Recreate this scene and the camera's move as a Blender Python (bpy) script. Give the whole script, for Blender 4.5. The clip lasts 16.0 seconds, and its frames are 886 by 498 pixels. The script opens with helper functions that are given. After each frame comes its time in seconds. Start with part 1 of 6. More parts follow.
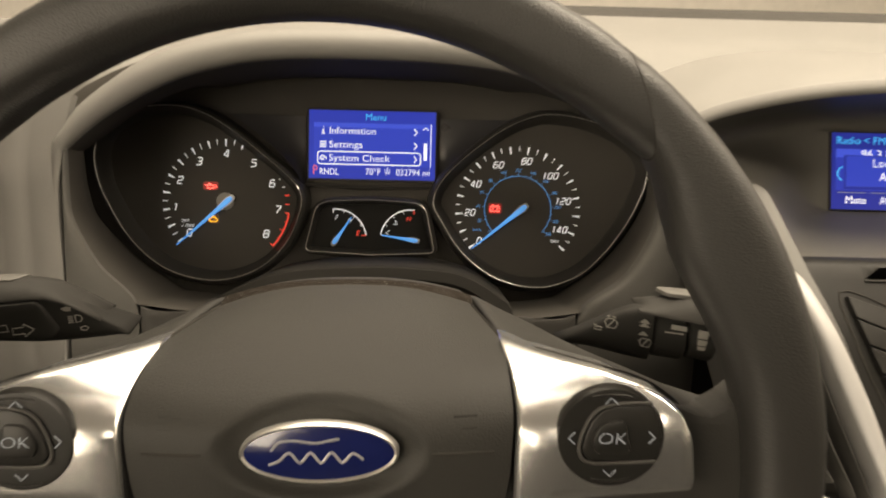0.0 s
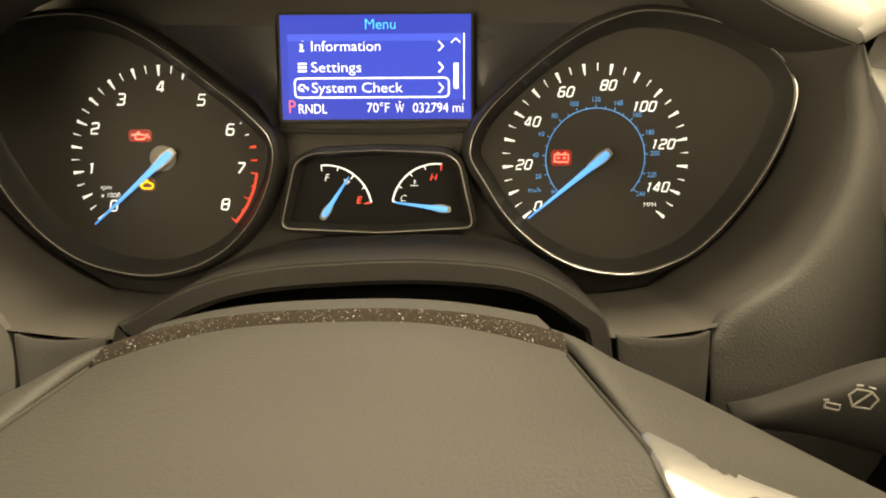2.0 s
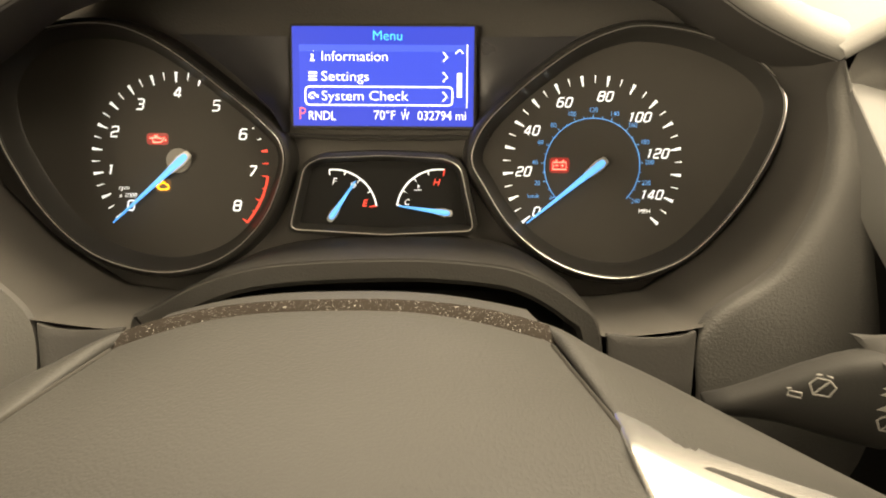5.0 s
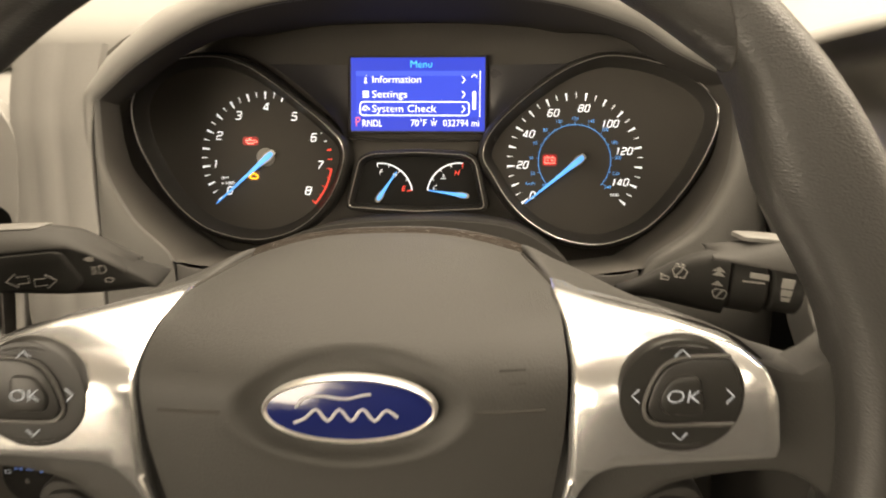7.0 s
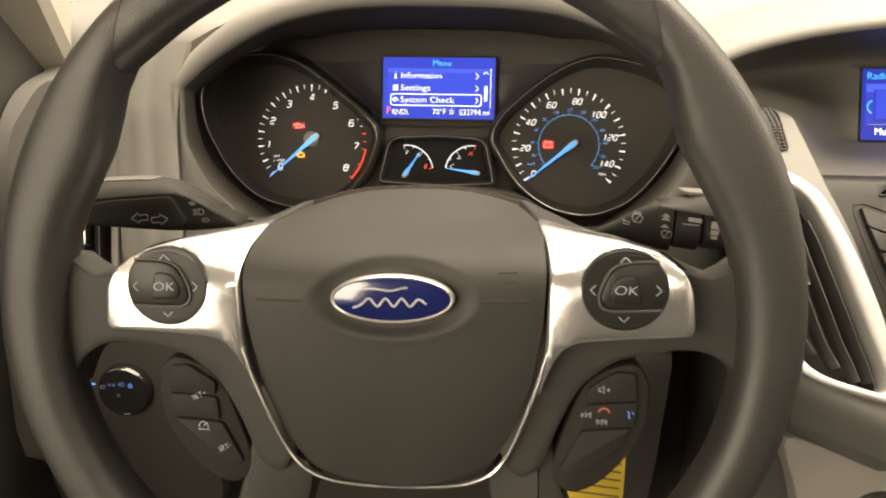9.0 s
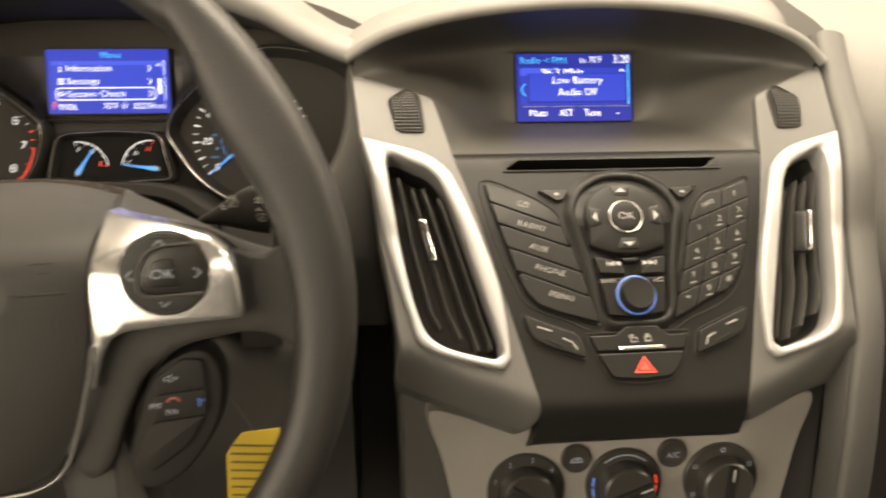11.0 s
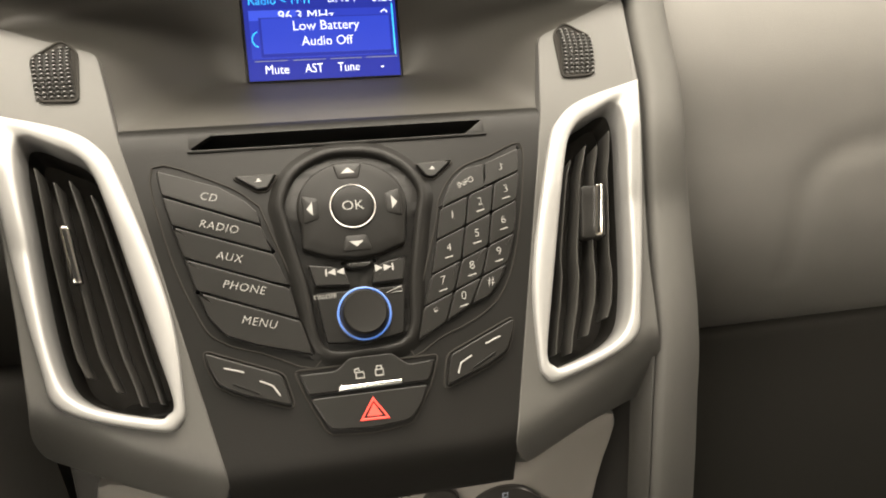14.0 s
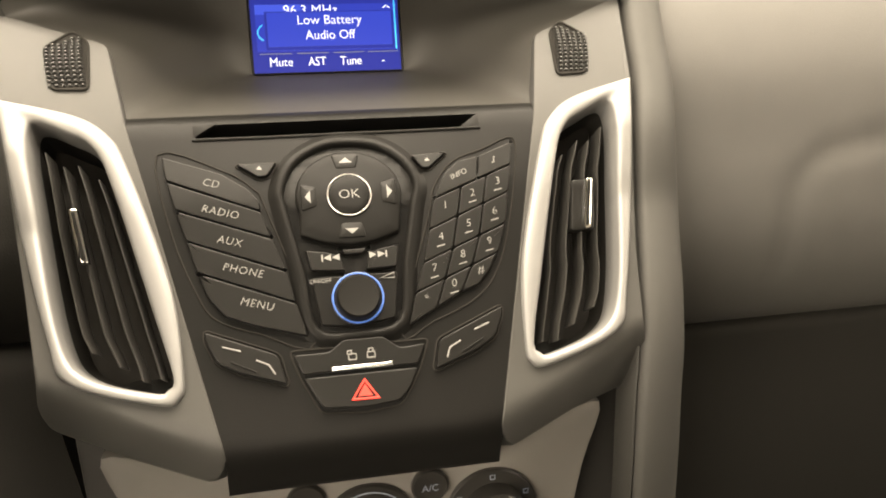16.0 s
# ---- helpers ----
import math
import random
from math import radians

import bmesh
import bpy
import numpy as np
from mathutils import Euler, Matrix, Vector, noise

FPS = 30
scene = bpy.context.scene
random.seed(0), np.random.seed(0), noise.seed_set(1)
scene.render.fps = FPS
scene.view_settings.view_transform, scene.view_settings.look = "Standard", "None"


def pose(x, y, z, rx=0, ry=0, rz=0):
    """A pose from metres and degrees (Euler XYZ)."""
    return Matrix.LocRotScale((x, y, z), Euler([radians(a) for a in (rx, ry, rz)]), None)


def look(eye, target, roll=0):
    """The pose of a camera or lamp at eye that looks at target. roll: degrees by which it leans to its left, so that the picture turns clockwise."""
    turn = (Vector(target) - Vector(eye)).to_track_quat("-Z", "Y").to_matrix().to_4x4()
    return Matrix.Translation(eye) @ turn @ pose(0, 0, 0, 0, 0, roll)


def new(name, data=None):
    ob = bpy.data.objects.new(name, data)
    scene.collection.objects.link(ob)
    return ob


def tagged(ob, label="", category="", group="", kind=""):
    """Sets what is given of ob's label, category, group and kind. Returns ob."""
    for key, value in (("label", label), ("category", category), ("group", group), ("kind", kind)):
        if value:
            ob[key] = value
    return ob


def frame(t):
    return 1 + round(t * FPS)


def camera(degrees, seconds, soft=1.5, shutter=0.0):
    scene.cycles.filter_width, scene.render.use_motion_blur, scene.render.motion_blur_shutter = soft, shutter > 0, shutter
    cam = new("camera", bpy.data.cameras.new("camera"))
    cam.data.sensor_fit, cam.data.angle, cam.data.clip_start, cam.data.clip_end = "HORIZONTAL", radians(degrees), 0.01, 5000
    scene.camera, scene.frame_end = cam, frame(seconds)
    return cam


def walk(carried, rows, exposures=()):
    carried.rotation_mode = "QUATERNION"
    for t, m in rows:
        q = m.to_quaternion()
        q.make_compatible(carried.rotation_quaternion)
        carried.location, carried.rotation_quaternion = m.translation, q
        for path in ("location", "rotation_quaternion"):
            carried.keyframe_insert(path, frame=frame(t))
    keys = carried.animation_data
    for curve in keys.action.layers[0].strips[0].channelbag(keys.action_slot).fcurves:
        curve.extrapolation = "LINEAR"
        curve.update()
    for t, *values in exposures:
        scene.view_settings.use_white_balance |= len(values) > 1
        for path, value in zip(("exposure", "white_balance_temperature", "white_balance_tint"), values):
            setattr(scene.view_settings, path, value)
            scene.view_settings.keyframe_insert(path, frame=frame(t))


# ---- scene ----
cam = camera(62.0, 16.0, soft=1.9, shutter=0.5)
PATH = [
    (0, (-0.009, 0.05, 1.023), (0.02, 1.886, 0.231), 1.6),
    (0.5, (-0.008, 0.119, 1.007), (-0.029, 1.923, 0.145), 1.3),
    (1, (-0.009, 0.182, 0.985), (-0.053, 1.965, 0.08), -0.4),
    (1.5, (-0.016, 0.217, 0.97), (-0.048, 1.979, 0.024), -0.7),
    (2, (-0.02, 0.23, 0.963), (-0.037, 1.998, 0.027), -0.5),
    (2.5, (-0.02, 0.233, 0.963), (-0.025, 2.0, 0.025), 0.2),
    (3, (-0.017, 0.236, 0.96), (-0.018, 2.007, 0.032), 0.4),
    (3.5, (-0.014, 0.234, 0.962), (-0.015, 2.007, 0.038), 0.5),
    (4, (-0.016, 0.232, 0.962), (-0.032, 2.009, 0.043), 0.4),
    (6.3, (-0.014, 0.152, 0.984), (-0.121, 1.941, 0.095), -0.4),
    (6.5, (-0.011, 0.137, 0.987), (-0.136, 1.945, 0.142), -0.4),
    (7, (-0.003, 0.076, 0.995), (-0.13, 1.881, 0.144), -0.9),
    (7.5, (-0.004, 0.033, 1.006), (-0.182, 1.836, 0.158), -0.7),
    (8, (-0.01, 0.001, 1.01), (-0.205, 1.805, 0.17), -1.2),
    (8.2, (-0.008, -0.007, 1.011), (-0.205, 1.804, 0.187), -0.8),
    (10.3, (0.071, -0.063, 1.003), (0.093, 1.744, 0.145), 1.5),
    (10.5, (0.094, -0.056, 0.999), (0.166, 1.751, 0.144), 2.1),
    (11, (0.161, -0.037, 0.998), (0.349, 1.776, 0.175), 0.8),
    (11.5, (0.208, -0.02, 0.999), (0.436, 1.766, 0.128), -2.2),
    (12, (0.25, -0.006, 0.996), (0.628, 1.758, 0.132), -1.0),
    (12.5, (0.275, 0.022, 0.985), (0.676, 1.775, 0.11), -0.1),
    (13, (0.294, 0.053, 0.979), (0.683, 1.796, 0.078), 0.5),
    (13.5, (0.31, 0.08, 0.969), (0.701, 1.823, 0.068), 0.9),
    (14, (0.306, 0.073, 0.966), (0.684, 1.807, 0.045), 0.4),
    (14.5, (0.304, 0.067, 0.97), (0.653, 1.827, 0.086), 0.9),
    (15, (0.307, 0.062, 0.969), (0.657, 1.807, 0.057), 0.7),
    (15.5, (0.311, 0.061, 0.969), (0.675, 1.788, 0.028), 1.1),
    (16, (0.312, 0.057, 0.969), (0.664, 1.792, 0.039), 1.1),
]
walk(cam, [(t, look(eye, target, roll)) for t, eye, target, roll in PATH], [(0.0, -0.3, 6500, 10), (0.5, 0.0, 6500, 10), (1.0, 0.3, 6700, 6), (1.5, 0.42, 7300, 4), (2.5, 0.6, 7500, 3), (4.2, 0.78, 7200, 4), (6.3, 0.72, 6600, 10), (7.5, 0.56, 6500, 10), (10.3, 0.4, 6500, 10), (12.0, 0.0, 6500, 10), (13.2, 0.05, 6500, 10), (14.0, 0.05, 5900, 9), (14.6, 0.05, 6350, 10), (16.0, 0.05, 6350, 10)])

# ---- world and light: a car standing in a lit garage, warm lamps and added fill ----
world = bpy.data.worlds.new("garage_air")
scene.world = world
world.use_nodes = True
world.node_tree.nodes["Background"].inputs[0].default_value = (1.0, 0.86, 0.62, 1)
world.node_tree.nodes["Background"].inputs[1].default_value = 0.45


def area_lamp(name, eye, target, sx, sy, watts, colour):
    data = bpy.data.lights.new(name, "AREA")
    data.shape, data.size, data.size_y, data.energy, data.color = "RECTANGLE", sx, sy, watts, colour
    ob = new(name, data)
    ob.matrix_world = look(eye, target)
    return ob


WARM = (1.0, 0.85, 0.645)
area_lamp("garage_lamp_front", (0.3, 0.98, 2.4), (0.28, 0.55, 0.85), 2.2, 1.1, 134, WARM)
area_lamp("garage_lamp_left", (-1.65, -1.3, 1.4), (0.0, 0.35, 0.85), 2.3, 1.1, 86, WARM)
# right and back: added fill with no known source, lifts the interior
area_lamp("fill_right", (2.1, 0.6, 1.9), (0.5, 0.4, 0.85), 1.4, 0.9, 42, WARM)
area_lamp("fill_back_wall", (-0.4, -2.3, 2.7), (-0.6, -3.0, 0.7), 2.4, 0.6, 120, WARM)
# two unseen fill lights under the roof, added to brighten stack and dials
area_lamp("fill_over_stack", (0.33, 0.3, 1.285), (0.36, 0.42, 0.75), 0.26, 0.1, 2.8, WARM)
area_lamp("fill_from_behind", (0.2, -0.3, 1.285), (0.2, 0.2, 0.8), 0.3, 0.2, 2.3, WARM)


# ---- materials ----


def material(name, colour, rough=0.5, metal=0.0, bump=0.0, scale=900.0, vary=0.12, kind="noise", spec=0.5, coat=0.0, emit=None, power=0.0, dust=0.0):
    m = bpy.data.materials.new(name)
    m.use_nodes = True
    n, k = m.node_tree.nodes, m.node_tree.links
    p = n["Principled BSDF"]
    p.inputs["Roughness"].default_value = rough
    p.inputs["Metallic"].default_value = metal
    p.inputs["Specular IOR Level"].default_value = spec
    p.inputs["Coat Weight"].default_value = coat
    p.inputs["Base Color"].default_value = (*colour, 1)
    if emit:
        p.inputs["Emission Color"].default_value = (*emit, 1)
        p.inputs["Emission Strength"].default_value = power
        return m
    where = n.new("ShaderNodeTexCoord")
    big = n.new("ShaderNodeTexNoise")
    big.inputs["Scale"].default_value, big.inputs["Detail"].default_value = 22.0, 5.0
    k.new(where.outputs["Object"], big.inputs["Vector"])
    mix = n.new("ShaderNodeMix")
    mix.data_type = "RGBA"
    mix.inputs["A"].default_value = (*[c * (1 - vary) for c in colour], 1)
    mix.inputs["B"].default_value = (*[min(1, c * (1 + vary)) for c in colour], 1)
    k.new(big.outputs["Fac"], mix.inputs["Factor"])
    last = mix.outputs["Result"]
    if dust > 0:
        specks = n.new("ShaderNodeTexNoise")
        specks.inputs["Scale"].default_value, specks.inputs["Detail"].default_value = 1500.0, 2.0
        k.new(where.outputs["Object"], specks.inputs["Vector"])
        ramp = n.new("ShaderNodeValToRGB")
        ramp.color_ramp.elements[0].position, ramp.color_ramp.elements[1].position = 0.625, 0.75
        k.new(specks.outputs["Fac"], ramp.inputs["Fac"])
        scl = n.new("ShaderNodeMath")
        scl.operation = "MULTIPLY"
        scl.inputs[1].default_value = dust
        k.new(ramp.outputs["Color"], scl.inputs[0])
        two = n.new("ShaderNodeMix")
        two.data_type = "RGBA"
        two.inputs["B"].default_value = (0.42, 0.4, 0.38, 1)
        k.new(scl.outputs[0], two.inputs["Factor"])
        k.new(last, two.inputs["A"])
        last = two.outputs["Result"]
    k.new(last, p.inputs["Base Color"])
    wear = n.new("ShaderNodeMapRange")
    wear.inputs["To Min"].default_value, wear.inputs["To Max"].default_value = max(0.03, rough - 0.08 * (1 - metal)), min(1, rough + 0.08 * (1 - metal))
    k.new(big.outputs["Fac"], wear.inputs["Value"])
    k.new(wear.outputs["Result"], p.inputs["Roughness"])
    if bump > 0:
        if kind == "leather":
            fine = n.new("ShaderNodeTexVoronoi")
            fine.inputs["Scale"].default_value = scale
            out = fine.outputs["Distance"]
        else:
            fine = n.new("ShaderNodeTexNoise")
            fine.inputs["Scale"].default_value, fine.inputs["Detail"].default_value = scale, 3.0
            out = fine.outputs["Fac"]
        if kind == "brushed":
            stretch = n.new("ShaderNodeMapping")
            stretch.inputs["Scale"].default_value = (0.05, 1, 1)
            k.new(where.outputs["Object"], stretch.inputs["Vector"])
            k.new(stretch.outputs["Vector"], fine.inputs["Vector"])
        else:
            k.new(where.outputs["Object"], fine.inputs["Vector"])
        b = n.new("ShaderNodeBump")
        b.inputs["Strength"].default_value, b.inputs["Distance"].default_value = bump, 0.0006
        k.new(out, b.inputs["Height"])
        k.new(b.outputs["Normal"], p.inputs["Normal"])
    return m


DASH = material("dash_soft_plastic", (0.165, 0.161, 0.152), 0.62, bump=0.25, scale=1100, spec=0.35)
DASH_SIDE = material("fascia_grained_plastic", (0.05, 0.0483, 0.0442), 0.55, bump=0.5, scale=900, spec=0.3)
DARK = material("charcoal_plastic", (0.045, 0.043, 0.04), 0.5, bump=0.3, scale=900, spec=0.3)
PANEL = material("stack_charcoal_plastic", (0.0122, 0.0117, 0.0108), 0.42, bump=0.15, scale=1200, spec=0.15)
KEY = material("button_black_plastic", (0.0145, 0.0139, 0.0128), 0.38, bump=0.12, scale=1500, spec=0.22)
GLOSS = material("gloss_black_plastic", (0.035, 0.033, 0.03), 0.3, spec=0.5)
PIANO = material("piano_black", (0.012, 0.0115, 0.011), 0.14, spec=0.5)
FACE = material("dial_face_black", (0.049, 0.0455, 0.0405), 0.7, spec=0.12)
SLAT = material("vent_slat_plastic", (0.042, 0.0402, 0.037), 0.42, spec=0.45)
RIBS = material("thumb_wheel_plastic", (0.028, 0.027, 0.025), 0.3, spec=0.55)
VOID = material("deep_gap_black", (0.034, 0.032, 0.029), 0.85, spec=0.1)
STALK = material("stalk_black_plastic", (0.018, 0.0173, 0.016), 0.6, bump=0.15, scale=1500, spec=0.1)
DIALRIM = material("dial_rim_satin_black", (0.03, 0.0285, 0.026), 0.38, spec=0.4)
ROOT = material("white_needle_root", (0.62, 0.62, 0.6), 0.45, spec=0.4)
INK = material("gauge_face_deep_black", (0.009, 0.0085, 0.0078), 0.6, spec=0.1)
HUB = material("grey_needle_hub", (0.2, 0.19, 0.175), 0.6)
FLANK = material("flank_smooth_black", (0.032, 0.031, 0.033), 0.3, spec=0.55)
LINING = material("recess_matt_black", (0.055, 0.0523, 0.047), 0.5, bump=0.15, scale=900, spec=0.35)
COWLPAD = material("stalk_pale_inset", (0.075, 0.072, 0.066), 0.55, bump=0.15, scale=1200, spec=0.3)
COWL = material("stalk_grey_cowl", (0.024, 0.023, 0.0212), 0.6, bump=0.2, scale=1200, spec=0.12)
GLOVE_DARK = material("glovebox_dark_plastic", (0.055, 0.0528, 0.048), 0.6, bump=0.3, scale=900, spec=0.25)
PAD = material("passenger_pad_soft_plastic", (0.172, 0.167, 0.158), 0.62, bump=0.25, scale=1100, spec=0.3)
BAND = material("band_grey_plastic", (0.086, 0.0835, 0.078), 0.62, bump=0.3, scale=1000, spec=0.3)
ARCH = material("arch_dark_plastic", (0.024, 0.0228, 0.0207), 0.6, bump=0.3, scale=1000, spec=0.14)
SHROUD = material("binnacle_matt_black", (0.068, 0.064, 0.058), 0.7, bump=0.2, scale=900, spec=0.03)
GREY = material("pod_grey_satin_paint", (0.078, 0.076, 0.071), 0.45, bump=0.08, scale=1600, spec=0.4)
SILVER = material("brushed_silver_trim", (0.79, 0.79, 0.79), 0.25, metal=0.95, bump=0.0, scale=1400, vary=0.04, kind="brushed")
FRAME = material("vent_frame_satin_silver", (0.335, 0.3315, 0.3245), 0.48, metal=0.45, bump=0.05, scale=1400, vary=0.04, kind="brushed")
BADGE = material("badge_pale_silver", (0.42, 0.42, 0.45), 0.3, metal=0.6, vary=0.03)
MARKS = material("worn_grey_mark", (0.17, 0.165, 0.15), 0.6)
PLATE = material("heater_plate_silver_paint", (0.2116, 0.1988, 0.1847), 0.5, bump=0.06, scale=1600, spec=0.4)
DIMRED = material("dim_red_print", (0.3, 0.07, 0.035), 0.6)
CHROME = material("polished_chrome", (0.85, 0.84, 0.82), 0.12, metal=1.0, vary=0.03)
DIMRING = material("dark_chrome_ring", (0.72, 0.7, 0.67), 0.3, metal=0.85, vary=0.05)
LEATHER = material("black_grained_leather", (0.018, 0.0172, 0.0158), 0.5, bump=0.26, scale=1150, kind="leather", spec=0.5)
COVER = material("airbag_cover_plastic", (0.024, 0.0231, 0.021), 0.58, bump=0.35, scale=1100, spec=0.26)
DUSTY = material("dusty_edge_plastic", (0.0145, 0.0118, 0.0095), 0.9, bump=0.8, scale=600, dust=0.6, spec=0.05)
BLUE = material("emblem_blue_enamel", (0.008, 0.012, 0.07), 0.15, coat=0.6, vary=0.05)
WHITE = material("white_print", (0.8, 0.8, 0.8), 0.6, emit=(0.9, 0.95, 1.0), power=0.55)
DIMLABEL = material("small_grey_print", (0.28, 0.276, 0.265), 0.6)
LABEL = material("pale_legend_print", (0.31, 0.306, 0.294), 0.6)
PALEBLUE = material("icy_legend_light", (0.24, 0.26, 0.29), 0.6, emit=(0.7, 0.82, 1.0), power=0.07)
SKY = material("dial_blue_print", (0.1, 0.3, 0.7), 0.6, emit=(0.1, 0.36, 0.9), power=0.5)
NEEDLE = material("lit_blue_needle", (0.1, 0.35, 0.8), 0.5, emit=(0.08, 0.34, 0.9), power=0.75)
RED = material("red_warning_light", (0.8, 0.05, 0.03), 0.6, emit=(1.0, 0.1, 0.075), power=4.5)
REDPRINT = material("red_scale_light", (0.8, 0.06, 0.04), 0.6, emit=(0.9, 0.07, 0.04), power=0.6)
# weak emission that paints the halo round the warning lights
REDGLOW = material("red_telltale_glow", (0.1, 0.01, 0.008), 0.5, emit=(1.0, 0.02, 0.012), power=0.16)
AMBERGLOW = material("amber_telltale_glow", (0.1, 0.05, 0.008), 0.5, emit=(1.0, 0.3, 0.01), power=0.03)
AMBER = material("amber_warning_light", (0.8, 0.4, 0.02), 0.6, emit=(1.0, 0.45, 0.01), power=1.6)
SCREEN = material("blue_display_light", (0.02, 0.02, 0.1), 0.3, emit=(0.03, 0.052, 0.47), power=1.0, spec=0.1)
SCREENHI = material("bright_blue_display_light", (0.02, 0.02, 0.1), 0.3, emit=(0.065, 0.11, 0.72), power=1.0, spec=0.1)
SCREENLO = material("deep_blue_display_light", (0.02, 0.02, 0.1), 0.3, emit=(0.018, 0.03, 0.3), power=1.0, spec=0.1)
GLYPH = material("white_display_light", (0.8, 0.8, 0.8), 0.6, emit=(0.9, 0.93, 1.0), power=1.1)
CYAN = material("cyan_display_light", (0.1, 0.5, 0.7), 0.6, emit=(0.04, 0.5, 0.95), power=1.0)
PARKRED = material("red_display_light", (0.5, 0.1, 0.1), 0.6, emit=(1.0, 0.16, 0.14), power=0.8)
SCREENMID = material("mid_blue_display_light", (0.02, 0.02, 0.1), 0.3, emit=(0.038, 0.068, 0.56), power=1.0, spec=0.1)
RINGBLUE = material("blue_ring_light", (0.1, 0.2, 0.6), 0.5, emit=(0.06, 0.18, 0.6), power=0.3)
YELLOW = material("yellow_paper_tag", (0.372, 0.264, 0.012), 0.7, bump=0.2, scale=300)
TAGINK = material("tag_dark_ink", (0.09, 0.07, 0.02), 0.7)
PAINT = material("garage_wall_paint", (0.78, 0.75, 0.7), 0.8, bump=0.2, scale=60)
# wall colour darkened to stand in for the dim light on the left wall
DIMWALL = material("dimmed_wall_paint", (0.2, 0.18, 0.135), 0.8, bump=0.1, scale=60)
KNEE = material("knee_grey_plastic", (0.055, 0.0528, 0.0484), 0.6, bump=0.3, scale=900, spec=0.25)
TRIMCLOTH = material("pillar_beige_trim", (0.288, 0.270, 0.238), 0.85, bump=0.2, scale=700)
CLOTH = material("headliner_cloth", (0.5, 0.47, 0.42), 0.9, bump=0.3, scale=900)
CARPET = material("floor_carpet", (0.07, 0.068, 0.064), 0.95, bump=0.6, scale=500)

# ---- mesh helpers; outlines in millimetres, meshes in metres ----


def smooth(pts, k=4, closed=True):
    out, n = [], len(pts)
    for i in range(n if closed else n - 1):
        if closed:
            a, b, c, d = pts[i - 1], pts[i], pts[(i + 1) % n], pts[(i + 2) % n]
        else:
            a, b, c, d = pts[max(i - 1, 0)], pts[i], pts[i + 1], pts[min(i + 2, n - 1)]
        for j in range(k):
            t = j / k
            out.append(tuple(0.5 * (2 * q + (r - p) * t + (2 * p - 5 * q + 4 * r - s) * t * t + (3 * q - p - 3 * r + s) * t ** 3) for p, q, r, s in zip(a, b, c, d)))
    if not closed:
        out.append(tuple(pts[-1]))
    return out


def rounded(pts, radius, k=4):
    """A polygon with its corners rounded."""
    out, n = [], len(pts)
    for i in range(n):
        p, a, b = Vector(pts[i]), Vector(pts[i - 1]), Vector(pts[(i + 1) % n])
        da, db = (a - p), (b - p)
        r = min(radius, da.length * 0.45, db.length * 0.45)
        s, e = p + da.normalized() * r, p + db.normalized() * r
        for j in range(k + 1):
            t = j / k
            out.append(tuple((1 - t) ** 2 * s + 2 * t * (1 - t) * p + t * t * e))
    return out


def area2(pts):
    return sum(a[0] * b[1] - b[0] * a[1] for a, b in zip(pts, pts[1:] + pts[:1]))


def inset(pts, d):
    """The outline moved inwards by d (outwards if d < 0)."""
    n, sign, out = len(pts), (1 if area2(pts) > 0 else -1), []
    for i in range(n):
        a, p, b = Vector(pts[i - 1][:2]), Vector(pts[i][:2]), Vector(pts[(i + 1) % n][:2])
        e, f = (p - a), (b - p)
        e, f = (e.normalized() if e.length > 1e-6 else f.normalized()), (f.normalized() if f.length > 1e-6 else e.normalized())
        m = Vector((-(e.y + f.y), e.x + f.x)) * sign
        m = m.normalized() if m.length > 1e-6 else Vector((-e.y, e.x)) * sign
        c = max(0.45, m.dot(Vector((-e.y, e.x)) * sign))
        out.append((p.x + m.x * d / c, p.y + m.y * d / c))
    return out


def lerp_table(table):
    vs, us = [p[0] for p in table], [p[1] for p in table]
    return lambda v: float(np.interp(v, vs, us))


def ring(pts, w):
    return [(p[0], p[1], w) for p in pts]


def resample(pts, n, start=None):
    """n points at even steps round a closed outline, from the one furthest in the direction start."""
    if area2(pts) < 0:
        pts = list(reversed(pts))
    if start:
        i = max(range(len(pts)), key=lambda j: pts[j][0] * start[0] + pts[j][1] * start[1])
        pts = pts[i:] + pts[:i]
    q = np.array(pts + pts[:1], float)
    d = np.concatenate([[0], np.cumsum(np.hypot(*np.diff(q[:, :2], axis=0).T))])
    at = np.linspace(0, d[-1], n, endpoint=False)
    return [tuple(np.interp(a, d, q[:, c]) for c in range(q.shape[1])) for a in at]


def loft(rings, closed=True, cap0=True, cap1=True, bend=None, around=False):
    bm = bmesh.new()
    rows = []
    for r in rings:
        rows.append([bm.verts.new([c * 0.001 for c in (bend(*p) if bend else p)]) for p in r])
    n = len(rows[0])
    pairs = list(zip(rows, rows[1:])) + ([(rows[-1], rows[0])] if around else [])
    for a, b in pairs:
        for i in range(n if closed else n - 1):
            j = (i + 1) % n
            bm.faces.new((a[i], a[j], b[j], b[i]))
    if closed and not around:
        if cap0:
            bm.faces.new(list(reversed(rows[0])))
        if cap1:
            bm.faces.new(rows[-1])
    bmesh.ops.recalc_face_normals(bm, faces=bm.faces)
    return bm


